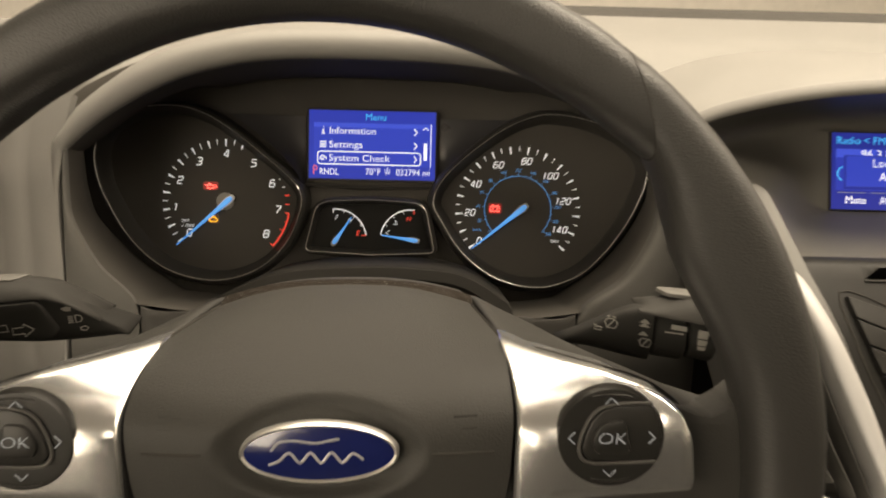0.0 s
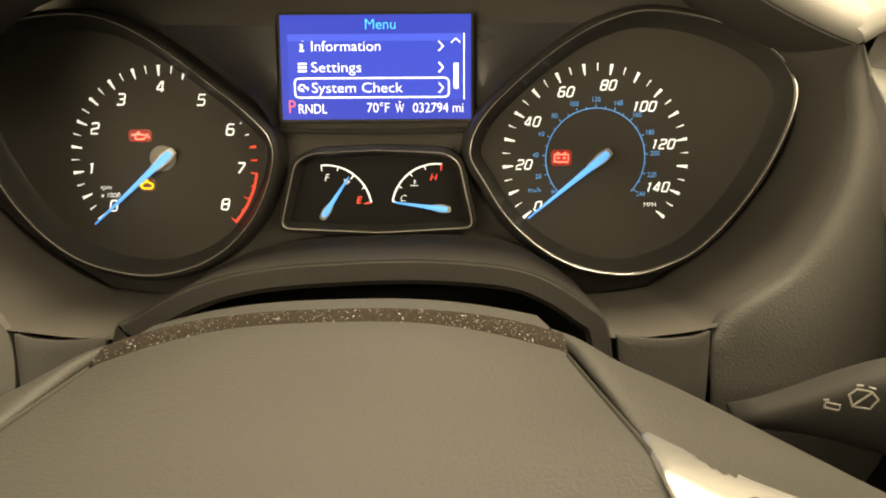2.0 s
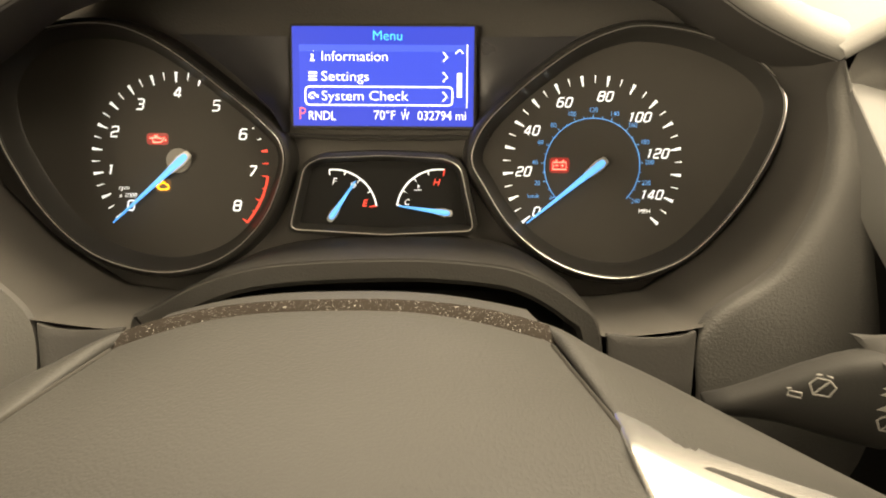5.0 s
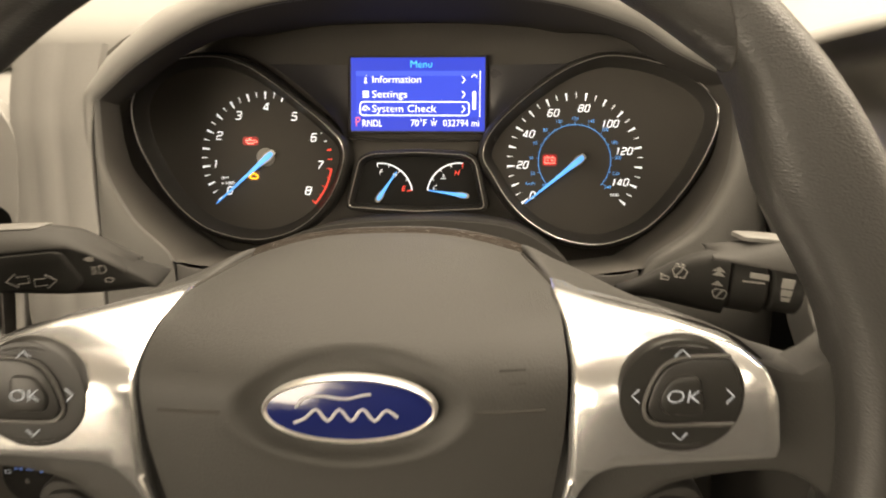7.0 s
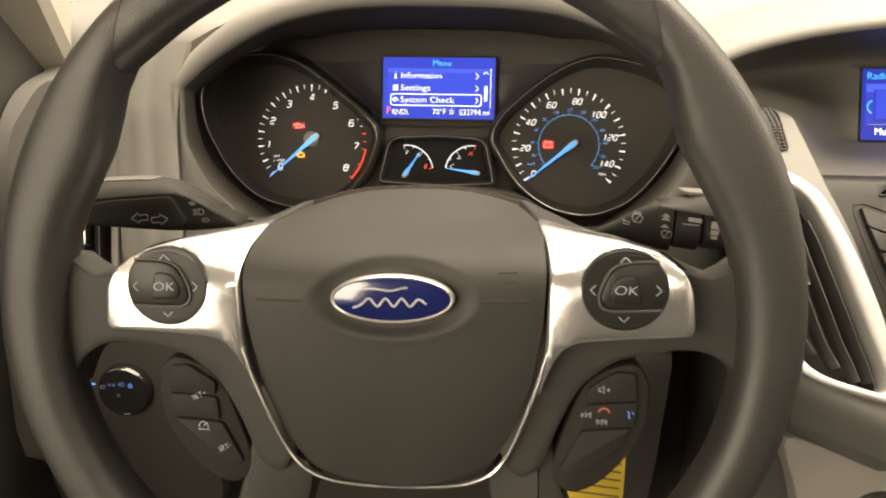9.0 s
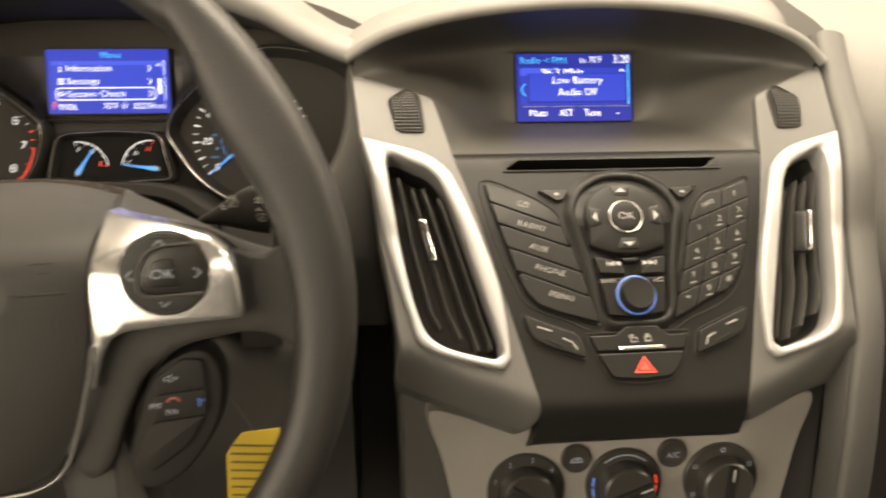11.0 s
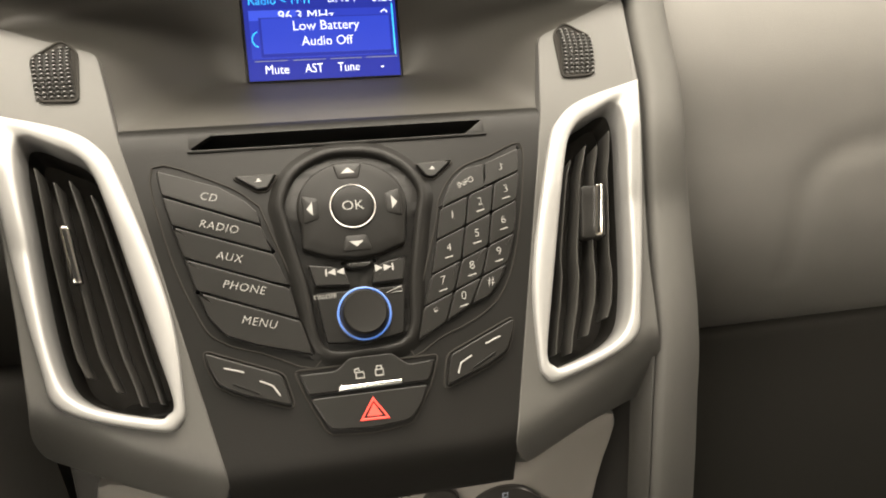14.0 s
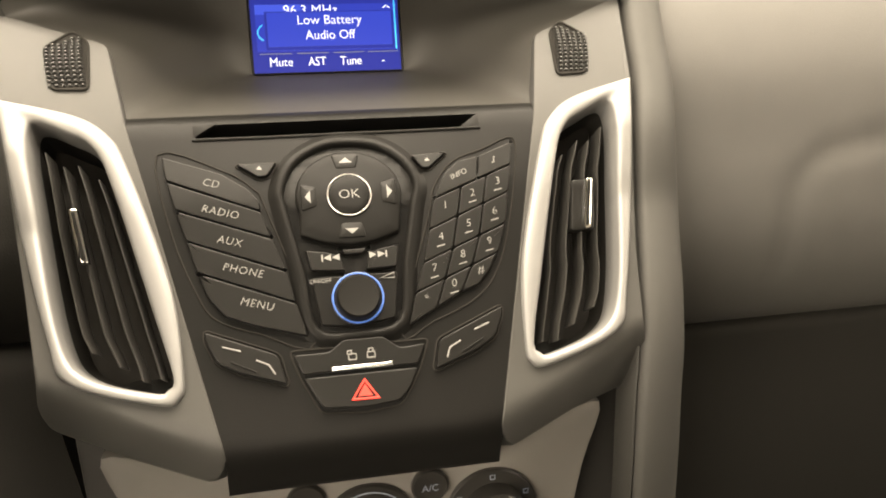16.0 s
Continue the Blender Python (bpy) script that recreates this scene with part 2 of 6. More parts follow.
def solid(outline, w0, w1, bevel=0.6, bend=None):
    o = outline if area2(outline) > 0 else list(reversed(outline))
    b = bevel
    rings = [ring(o, w0), ring(o, w1 - b), ring(inset(o, b * 0.3), w1 - b * 0.3), ring(inset(o, b), w1)]
    bm = loft(rings if b > 0 else [ring(o, w0), ring(o, w1)])
    if bend:
        for axis in (0, 1):
            lo, hi = min(p[axis] for p in o), max(p[axis] for p in o)
            n = int((hi - lo) / 7)
            for i in range(1, n + 1):
                at = [0, 0, 0]
                at[axis] = (lo + (hi - lo) * i / (n + 1)) * 0.001
                no = [0, 0, 0]
                no[axis] = 1
                bmesh.ops.bisect_plane(bm, geom=bm.verts[:] + bm.edges[:] + bm.faces[:], plane_co=at, plane_no=no, dist=1e-7)
        bmesh.ops.remove_doubles(bm, verts=bm.verts[:], dist=0.0001)
        bmesh.ops.dissolve_degenerate(bm, edges=bm.edges[:], dist=0.00005)
        for v in bm.verts:
            v.co = Vector(bend(*(v.co * 1000))) * 0.001
    return bm


def circle(cu, cv, r, n=32, rv=None):
    return [(cu + r * math.cos(2 * math.pi * i / n), cv + (rv or r) * math.sin(2 * math.pi * i / n)) for i in range(n)]


def box(u0, u1, v0, v1, w0, w1, bevel=0.5):
    return solid([(u0, v0), (u1, v0), (u1, v1), (u0, v1)], w0, w1, bevel)


def tube(path, rn, rw, closed=True, k=8, bend=None):
    """A planar path (u, v, w) swept with an ellipse: rn across, rw in depth."""
    n, rings = len(path), []
    for i in range(n):
        a = path[i - 1] if closed or i else path[0]
        b = path[(i + 1) % n] if closed or i < n - 1 else path[-1]
        t = Vector((b[0] - a[0], b[1] - a[1]))
        t = t.normalized() if t.length > 1e-9 else Vector((1, 0))
        p = path[i]
        w = p[2] if len(p) > 2 else 0.0
        rings.append([(p[0] - t.y * rn * math.cos(s), p[1] + t.x * rn * math.cos(s), w + rw * math.sin(s)) for s in [2 * math.pi * j / k for j in range(k)]])
    return loft(rings, around=closed, bend=bend)


def thing(name, m, label, category, group="", kind=""):
    ob = new(name)
    ob.matrix_world = m
    return tagged(ob, label, category, group, kind)


def part(name, bm, mat, parent, label="", sharp=32, kind=""):
    me = bpy.data.meshes.new(name)
    bm.to_mesh(me)
    bm.free()
    me.polygons.foreach_set("use_smooth", [True] * len(me.polygons))
    me.set_sharp_from_angle(angle=radians(sharp))
    me.materials.append(mat)
    ob = new(name, me)
    ob.parent = parent
    return tagged(ob, label, kind=kind)


def structure(name, bm, mat, label, sharp=32):
    return tagged(part(name, bm, mat, None, sharp=sharp), label, "car interior", kind="structure")


def text_mesh(body, cap, slant=0.0, bold=0.0, align="CENTER", squeeze=1.0, gap=1.0):
    cu = bpy.data.curves.new("legend", "FONT")
    cu.body, cu.size, cu.shear, cu.align_x, cu.align_y = body, cap / 0.69 * 0.001, slant, align, "CENTER"
    cu.extrude, cu.offset, cu.resolution_u = 0.00004, (bold - 0.009 * cap) * 0.001, 3
    cu.space_character = gap
    ob = new("legend", cu)
    bpy.context.view_layer.update()
    me = bpy.data.meshes.new_from_object(ob.evaluated_get(bpy.context.evaluated_depsgraph_get()))
    bpy.data.objects.remove(ob)
    bpy.data.curves.remove(cu)
    if squeeze != 1.0:
        me.transform(Matrix.Diagonal((squeeze, 1, 1, 1)))
    return me


def write(body, u, v, w, cap, mat, parent, slant=0.0, turn=0.0, bold=0.0, align="CENTER", squeeze=1.0, bend=None, name="legend", gap=1.0, span=0.0):
    me = text_mesh(body, cap, slant, bold, align, squeeze, gap)
    if span:
        xs = [q.co.x for q in me.vertices]
        me.transform(Matrix.Diagonal((span * 0.001 / (max(xs) - min(xs)), 1, 1, 1)))
    if not len(me.vertices):
        return None
    me.materials.clear()
    me.materials.append(mat)
    ob = new(name, me)
    ob.parent = parent
    p = bend(u, v, w) if bend else (u, v, w)
    ob.matrix_local = pose(p[0] * 0.001, p[1] * 0.001, p[2] * 0.001, 0, 0, turn)
    return ob


def plane_frame(x, y, z, recline, size=1.0):
    """u to the right, v up along the face, w towards the driver."""
    return pose(x, y, z, 90 - recline, 0, 0) @ Matrix.Diagonal((size, size, size, 1))

# ---- frames of the main faces ----
WHEEL = plane_frame(-0.0521, 0.2928, 0.8161, 15.2, 1.0236)
FASCIA = plane_frame(-0.0567, 0.4838, 0.7926, 19.2, 1.0236)
CLUSTER = plane_frame(-0.0566, 0.5957, 0.8448, 19.2, 1.0236)
STACK = plane_frame(0.3331, 0.4194, 0.8113, 42.0, 0.9916)
HOOD = plane_frame(0.3326, 0.531, 0.898, 24.5, 0.9916)
RADIO = plane_frame(0.3331, 0.5579, 0.8428, 24.0, 0.9916)
CLIMATE = plane_frame(0.3342, 0.365, 0.6503, 14.5, 0.9916)

# ---- the garage and the cabin that close the place ----


def slab(x0, x1, y0, y1, z0, z1):
    bm = bmesh.new()
    bmesh.ops.create_cube(bm, size=1)
    for v in bm.verts:
        v.co = Vector(((x0 + x1) / 2 + v.co.x * (x1 - x0), (y0 + y1) / 2 + v.co.y * (y1 - y0), (z0 + z1) / 2 + v.co.z * (z1 - z0)))
    return bm


def beam(a, b, wide, high):
    """A squared bar from a to b."""
    a, b = Vector(a), Vector(b)
    m = (b - a).to_track_quat("Z", "Y").to_matrix()
    bm = bmesh.new()
    rows = []
    for p in (a, b):
        rows.append([bm.verts.new(p + m @ Vector((x * wide / 2, y * high / 2, 0))) for x, y in ((-1, -0.7), (-0.7, -1), (0.7, -1), (1, -0.7), (1, 0.7), (0.7, 1), (-0.7, 1), (-1, 0.7))])
    for i in range(8):
        bm.faces.new((rows[0][i], rows[0][(i + 1) % 8], rows[1][(i + 1) % 8], rows[1][i]))
    bm.faces.new(rows[0])
    bm.faces.new(rows[1])
    bmesh.ops.recalc_face_normals(bm, faces=bm.faces)
    return bm


structure("wall_front", slab(-2.6, 3.2, 3.6, 3.7, -0.4, 2.8), PAINT, "plain cream painted garage wall ahead of the car")
structure("wall_left", slab(-2.7, -2.6, -3.2, 3.7, -0.4, 2.8), DIMWALL, "plain garage side wall, its dimness put into a darker olive brown colour")
structure("wall_right", slab(3.2, 3.3, -3.2, 3.7, -0.4, 2.8), PAINT, "plain cream painted garage side wall")
structure("wall_back", slab(-2.6, 3.2, -3.3, -3.2, -0.4, 2.8), PAINT, "plain cream painted garage wall behind the car")
structure("garage_ceiling", slab(-2.7, 3.3, -3.3, 3.7, 2.8, 2.9), PAINT, "plain cream painted garage ceiling")
structure("ground", slab(-2.7, 3.3, -3.3, 3.7, -0.5, -0.4), CARPET, "dark garage floor under the car")
structure("floor", slab(-0.5, 1.16, -1.3, 1.0, 0.1, 0.16), CARPET, "black carpeted car floor")
structure("ceiling", slab(-0.36, 1.02, -1.25, 0.36, 1.3, 1.34), CLOTH, "pale cloth headliner of the car roof")
# unseen blocker up to the roof, keeps light and reflections from behind dark
structure("wall_cabin_back", slab(-0.5, 1.16, -1.3, -1.22, 0.1, 1.3), DARK, "unseen dark wall closing the cabin's rear, added to block light")
structure("wall_door_left", slab(-0.5, -0.44, -1.22, 0.95, 0.1, 0.74), DARK, "dark plastic door panel beside the driver")
structure("wall_door_right", slab(1.1, 1.16, -1.22, 0.95, 0.1, 0.86), DARK, "dark plastic door panel beside the passenger")
structure("wall_bulkhead", slab(-0.5, 1.16, 0.8, 0.9, 0.1, 0.86), DARK, "dark bulkhead under the dashboard")
structure("pillar_left", beam((-0.462, 0.72, 0.83), (-0.35, 0.36, 1.31), 0.05, 0.06), TRIMCLOTH, "pale beige trim of the windscreen pillar")
structure("window_frame_left", slab(-0.475, -0.445, 0.1, 0.66, 0.74, 1.02), DARK, "dark corner of the driver's window frame")
structure("pillar_right", beam((1.13, 0.8, 0.88), (1.06, 0.2, 1.31), 0.07, 0.09), TRIMCLOTH, "pale beige trim of the windscreen pillar")

# ---- dashboard ----
dash = thing("dashboard", Matrix.Identity(4), "warm grey soft plastic dashboard under a windscreen", "dashboard")


def extrude_x(profile, x0, x1):
    """A closed (y, z) outline in mm run from x0 to x1."""
    return loft([[(x, y, z) for y, z in profile] for x in (x0, x1)])


TOP = smooth([(655, 892), (672, 912), (710, 926), (770, 934), (800, 934), (812, 929), (1000, 930), (1060, 930), (1060, 900), (800, 880), (665, 876)], 3)
part("top_pad", extrude_x(TOP, -440, 1100), DASH, dash, "pale lit top of the dashboard")
part("windscreen_ledge", extrude_x(rounded([(1000, 929), (1070, 938), (1075, 915), (1000, 905)], 6), -440, 1100), DARK, dash, "dark seal along the windscreen foot")
PASSENGER = smooth([(760, 930), (650, 922), (583, 900), (533, 850), (508, 790), (497, 752), (493, 724), (494.5, 700), (501, 675), (512, 650), (530, 628), (560, 610), (640, 600), (760, 800)], 8)
ARC = [(664, 690), (664, 732), (668, 762), (690, 784), (750, 793), (820, 795)]
arc_line = smooth(ARC, 6, closed=False)


def crease(x, z):
    """A shallow moulded arc in the pad."""
    d = min(math.hypot(x - a, z - b) for a, b in arc_line)
    return 2.6 * math.exp(-(d / 9.0) ** 2)


pad_rows = []
for x in [565 + 7 * i for i in range(44)] + [880, 950, 1100]:
    pad_rows.append([(x, y + (crease(x, z) if 640 < z < 840 and x < 860 and y < 560 else 0.0), z) for y, z in PASSENGER])
part("passenger_pad", loft(pad_rows), PAD, dash, "rounded grey upper pad before the passenger", sharp=60)
GLOVE = rounded([(540, 612), (544, 560), (575, 230), (760, 220), (760, 612)], 12)
part("glovebox_door", extrude_x(GLOVE, 572, 1095), GLOVE_DARK, dash, "dark glovebox door below the pad")
LEFT = smooth([(760, 872), (640, 872), (580, 858), (540, 812), (515, 730), (490, 640), (500, 520), (760, 500)], 4)
part("left_pad", extrude_x(LEFT, -440, -300), DASH, dash, "grey end of the dashboard by the door")
part("knee_panel", extrude_x(rounded([(470, 690), (480, 560), (520, 400), (700, 400), (700, 690)], 20), -400, 140), KNEE, dash, "dark knee panel below the steering column")

# ---- instrument binnacle: hood, fascia and bowl round the dials ----
binnacle = thing("instrument_binnacle", FASCIA, "grey hooded instrument binnacle with a dark bowl", "dashboard")


def brow(u, v, w):
    """The right corner of the opening falls back to the valley between the two hoods."""
    f = max(0.0, min(1.0, (u - 140) / 50)) * max(0.0, (v - 62) / 50) ** 1.4
    return (u, v, w - 12 * f)


EDGE_R = smooth([(144, -1), (173, 23), (189, 50), (195, 76), (195.5, 97), (198, 110.5)], 5, closed=False)
EDGE_T = smooth([(198, 110.5), (179, 118), (158, 127), (133, 139.5), (95, 151.5), (56, 156.5), (0, 158), (-51, 157), (-87, 152), (-123, 141), (-162, 119), (-188, 97)], 5, closed=False)
EDGE_L = smooth([(-188, 97), (-187, 70), (-184, 52), (-168, 24), (-144, -1)], 5, closed=False)
EDGE_B = smooth([(-144, -1), (-101, -5), (-92, 4), (-67, 17), (-40, 24), (0, 27), (34, 27), (66, 23), (90, 10), (101, -5), (144, -1)], 5, closed=False)
opening = EDGE_R[:-1] + EDGE_T[:-1] + EDGE_L[:-1] + EDGE_B[:-1]
PLATE_OUT = smooth([(250, 84), (238, 36), (186, -10), (125, -22), (70, -6), (0, 0), (-70, -6), (-125, -22), (-186, -10), (-242, 36), (-256, 84), (-238, 140), (-160, 178), (-70, 186), (0, 187), (70, 186), (160, 178), (234, 140)], 4)


def wall_spread(u, v):
    """How far the bowl's wall leans out to clear the dial rings, by height."""
    if u > 0:
        return float(np.interp(v, (-5, 23, 50, 76, 97, 111), (-0.1, 0.05, 0.3, 0.55, 0.68, 0.05)))
    return float(np.interp(v, (-5, 19, 36, 57, 76, 97, 112), (0, 0.5, 0.7, 0.95, 1.27, 1.42, 1.0)))


def outwards(pts, f, dv):
    """The outline spread from its middle."""
    out = []
    for u, v in pts:
        g = wall_spread(u, v)
        lift = 0.25 + 1.5 * max(0.0, min(1.0, (abs(u) - 100) / 50)) * (v > 78)
        out.append((u * (1 + (f - 1) * g), 78 + (v - 78) * (1 + (f - 1) * lift) + dv))
    return out


def bowl_lip(pts, w):
    """The bowl's lip lies deeper at the right, where the fascia rolls into it."""
    return [(u, v, min(w, -9.0 * max(0.0, min(1.0, (u - 142) / 8)) * max(0.0, min(1.0, (112 - v) / 14)))) for u, v in pts]


part("bowl", loft([bowl_lip(opening, 0), bowl_lip(outwards(opening, 1.006, 0), -5), ring(outwards(opening, 1.015, 0), -28), ring(outwards(opening, 1.06, 0), -60), ring(outwards(opening, 1.13, 0), -86), ring(outwards(opening, 1.18, 0), -102)], cap0=False, cap1=False, bend=brow), SHROUD, binnacle, "matt black bowl round the dials", sharp=50)
# padded hood over the opening; its left foot thins into a ridge by the door
upper = EDGE_T[:-1] + smooth([(-188, 97), (-192, 70), (-191, 40), (-189, 10), (-188, -30), (-190, -95)], 5, closed=False)
foot = len(EDGE_T) - 1


def lifted(pts, d, w):
    """The open path moved outwards by d."""
    out = []
    for i, p in enumerate(pts):
        a, b = pts[max(i - 1, 0)], pts[min(i + 1, len(pts) - 1)]
        t = Vector((b[0] - a[0], b[1] - a[1])).normalized()
        out.append((p[0] + t.y * d, p[1] - t.x * d, w))
    return out


def hood_row(d, w):
    out = []
    n = len(upper)
    for i, (p, q) in enumerate(zip(upper, lifted(upper, 1, 0))):
        k = 1.0 if i < foot - 8 else 1 - 0.82 * min(1.0, (i - foot + 8) / 14)
        deep = 1.0 if i < foot - 12 else max(0.06, 1 - (i - foot + 12) / 11)
        out.append((p[0] + (q[0] - p[0]) * d * k, p[1] + (q[1] - p[1]) * d * k + 0.33 * max(0.0, -w - 28) * deep, (w if w > -3 else -3 + (w + 3) * deep) * (1 if w < 0 else k)))
    return out


hood_rows = [hood_row(d, w) for d, w in ((0, -4), (0.3, -0.5), (1.5, 2.4), (4, 4.6), (7.5, 5.6), (11, 5.2), (14.5, 3.2), (17.5, -0.5), (20, -6), (22, -14), (24, -28), (26, -50), (27.5, -90), (25, -140), (14, -220))]
part("hood", loft(hood_rows, closed=False, bend=brow), DASH, binnacle, "pale grey padded hood over the dials", sharp=60)
# fascia panels either side of the opening


def between(a, b, w_a, w_b, steps=6, bulge=0.0):
    a, b = smooth(a, 6, closed=False), smooth(b, 6, closed=False)
    rows = []
    for i in range(steps + 1):
        t = i / steps
        rows.append([(p[0] + (q[0] - p[0]) * t, p[1] + (q[1] - p[1]) * t, w_a + (w_b - w_a) * t + bulge * math.sin(math.pi * t) - max(0, -p[1] - 30) * 0.25 - 0.008 * max(0, -p[1] - 40) ** 2) for p, q in zip(a, b)])
    return rows


RIGHT_IN = [(198, 110.5), (195.5, 97), (195, 76), (189, 50), (173, 23), (144, -1), (143, -36), (146, -90)]
RIGHT_OUT = [(199, 110.5), (202, 95), (205, 74), (208, 50), (213, 22), (217, -4), (219, -36), (222, -90)]
right_rows = between(RIGHT_IN, RIGHT_OUT, 0, 1.0, bulge=0.3)
inner, outer = right_rows[0], right_rows[-1]
roll = []
for d, dw in ((-0.1, -9.5), (0.3, -6.5), (1.2, -3.8), (3.0, -1.7), (5.8, -0.5), (9.0, 0.0)):
    line = []
    for p, q in zip(inner, outer):
        gap = math.hypot(q[0] - p[0], q[1] - p[1])
        soft = max(0.0, min(1.0, (112 - p[1]) / 14)) * max(0.0, min(1.0, (p[1] + 6) / 6))
        f = min(0.7, d / max(gap, 4.0))
        line.append((p[0] + (q[0] - p[0]) * f, p[1] + (q[1] - p[1]) * f, p[2] + dw * (0.15 + 0.85 * soft)))
    roll.append(line)
right_rows = roll + right_rows[5:]
right_rows.append([(u + 1.5, v, w - 3) for u, v, w in right_rows[-1]])
right_rows.append([(u + 3, v, w - 22) for u, v, w in right_rows[-1]])
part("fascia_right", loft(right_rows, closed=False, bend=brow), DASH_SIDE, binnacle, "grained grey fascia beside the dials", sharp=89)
LEFT_IN = [(-188, 97), (-187, 70), (-184, 52), (-168, 24), (-144, -1), (-143, -36), (-146, -90)]
LEFT_OUT = [(-189, 97), (-190, 70), (-189, 48), (-188, 20), (-186, -10), (-185, -40), (-187, -90)]
left_rows = between(LEFT_IN, LEFT_OUT, 0, 0.5, bulge=1)
left_rows.insert(0, [(u + 0.2, v, w - 4) for u, v, w in left_rows[0]])
left_rows.append([(u - 0.8, v, w - 4) for u, v, w in left_rows[-1]])
part("fascia_left", loft(left_rows, closed=False), BAND, binnacle, "smooth grey strip beside the dials", sharp=50)
END_IN = [(-184, 132), (-190, 97), (-191, 60), (-189, 20), (-187, -20), (-188, -95)]
rows = []
for du, w in ((0, -4), (-1.2, 0.8), (-4, 1.5), (-18, 1.2), (-21, 0.2), (-24, 1.4), (-36, 0.8), (-39, -0.4), (-43, 0.4), (-52, -2)):
    rows.append([(u + du + (0 if v < 60 else -(v - 60) * 0.1 * min(1, -du / 30)), v, w - max(0, -v - 30) * 0.2 - max(0, v - 80) * 0.12) for u, v in smooth(END_IN, 5, closed=False)])
part("end_panel", loft(rows, closed=False), DASH, binnacle, "pale grey end panel with faint creases", sharp=60)
for side, name in ((1, "lower_panel"), (-1, "lower_panel")):
    pts = [(103, -4), (112, -5), (124, -5.5), (134, -4.5), (141, -2), (140, -36), (142, -100), (112, -100), (107, -40)]
    pts = pts if side > 0 else [(-u, v) for u, v in pts]
    part(name, solid(rounded(pts, 1.5), -3, 0.5, 0.8, bend=lambda u, v, w: (u, v, w - max(0, -v - 30) * 0.25)), DARK, binnacle)
arch = smooth([(-104, -60), (-101, -5), (-92, 4), (-67, 17), (-40, 24), (0, 27), (34, 27), (66, 23), (90, 10), (101, -5), (104, -60)], 5, closed=False)
part("column_arch", loft([lifted(arch, 0, -70), lifted(arch, 0, -1), lifted(arch, 1.2, 1.5), lifted(arch, 8, 2), lifted(arch, 10, 0), lifted(arch, 11, -40)], closed=False), ARCH, binnacle, "rounded grey lip over the steering column")

# ---- instrument cluster ----
cluster = thing("instrument_cluster", CLUSTER, "lit instrument cluster with two dials and a blue menu display", "instrument cluster")
part("back_plate", solid([(u, v - 84) for u, v in PLATE_OUT], -40, -17, 1), SHROUD, cluster)
RING = [(46, -17), (52, 0), (68, 17), (85, 31), (103, 43), (120, 50), (134, 52.5), (154, 50.5), (171, 46), (189, 38), (203, 27), (209.5, 13), (206, -5), (196, -27), (182, -48), (166, -65), (151, -74), (130, -80), (105, -77), (84, -67), (66, -51), (53, -31)]
SWEEP0, SWEEP = 219.8, 259.9


def dial(hub_u, outline, name, label):
    o = resample(smooth(outline, 4), 110)
    housing = part(name, loft([ring(inset(o, -4.5), -18), ring(inset(o, -3.0), -4), ring(inset(o, -2.0), -1.6), ring(inset(o, -0.6), -0.6), ring(inset(o, 1.2), -1.5), ring(inset(o, 5), -13), ring(inset(o, 7), -15)], cap0=False, cap1=False), DIALRIM, cluster, label)
    part("dial_face", loft([ring(inset(o, 6), -16.5), ring(inset(o, 6.2), -14.6)]), FACE, housing)
    part("bezel_ring", tube(inset(o, 0.4), 0.27, 0.38), DIMRING, housing, "thin chrome outline of the dial")
    return housing


def tick(angle, r0, r1, wide, hub, mat, parent, w=-14.2):
    a = radians(angle)
    c, s = math.cos(a), math.sin(a)
    pts = [(hub[0] + r * c - t * s, hub[1] + r * s + t * c) for r, t in ((r0, -wide * 0.2), (r1, -wide / 2), (r1, wide / 2), (r0, wide * 0.2))]
    return part("tick", solid(pts, w - 0.1, w, 0), mat, parent)


def arc(hub, r, a0, a1, wide, mat, parent, name, w=-14.2):
    n = max(6, int(abs(a1 - a0) / 4))
    path = [(hub[0] + r * math.cos(radians(a0 + (a1 - a0) * i / n)), hub[1] + r * math.sin(radians(a0 + (a1 - a0) * i / n)), w) for i in range(n + 1)]
    return part(name, tube(path, wide / 2, 0.15, closed=False, k=6), mat, parent)


def needle(hub, angle, length, tail, w, parent, wide=3.2, root=None):
    a = radians(angle)
    c, s = math.cos(a), math.sin(a)

    def put(r, t):
        return (hub[0] + r * c - t * s, hub[1] + r * s + t * c)
    out = [put(-tail, -wide * 0.42), put(-tail * 0.4, -wide * 0.62), put(length * 0.35, -wide * 0.36), put(length, -0.35), put(length, 0.35), put(length * 0.35, wide * 0.36), put(-tail * 0.4, wide * 0.62), put(-tail, wide * 0.42)]
    n = part("needle", solid(rounded(out, 1.2), w - 1.2, w, 0.5), NEEDLE, parent, "blue lit needle")
    far = length * 0.14
    root = root or LABEL
    tail_out = [put(-tail - 1.7, -wide * 0.6), put(-tail * 0.3, -wide * 0.92), put(far, -wide * 0.6), put(far + 2, 0), put(far, wide * 0.6), put(-tail * 0.3, wide * 0.92), put(-tail - 1.7, wide * 0.6)]
    part("needle_cap", solid(rounded(tail_out, 1.2), w - 2.2, w - 0.7, 0.3), root, n, "pale needle root")
    return n


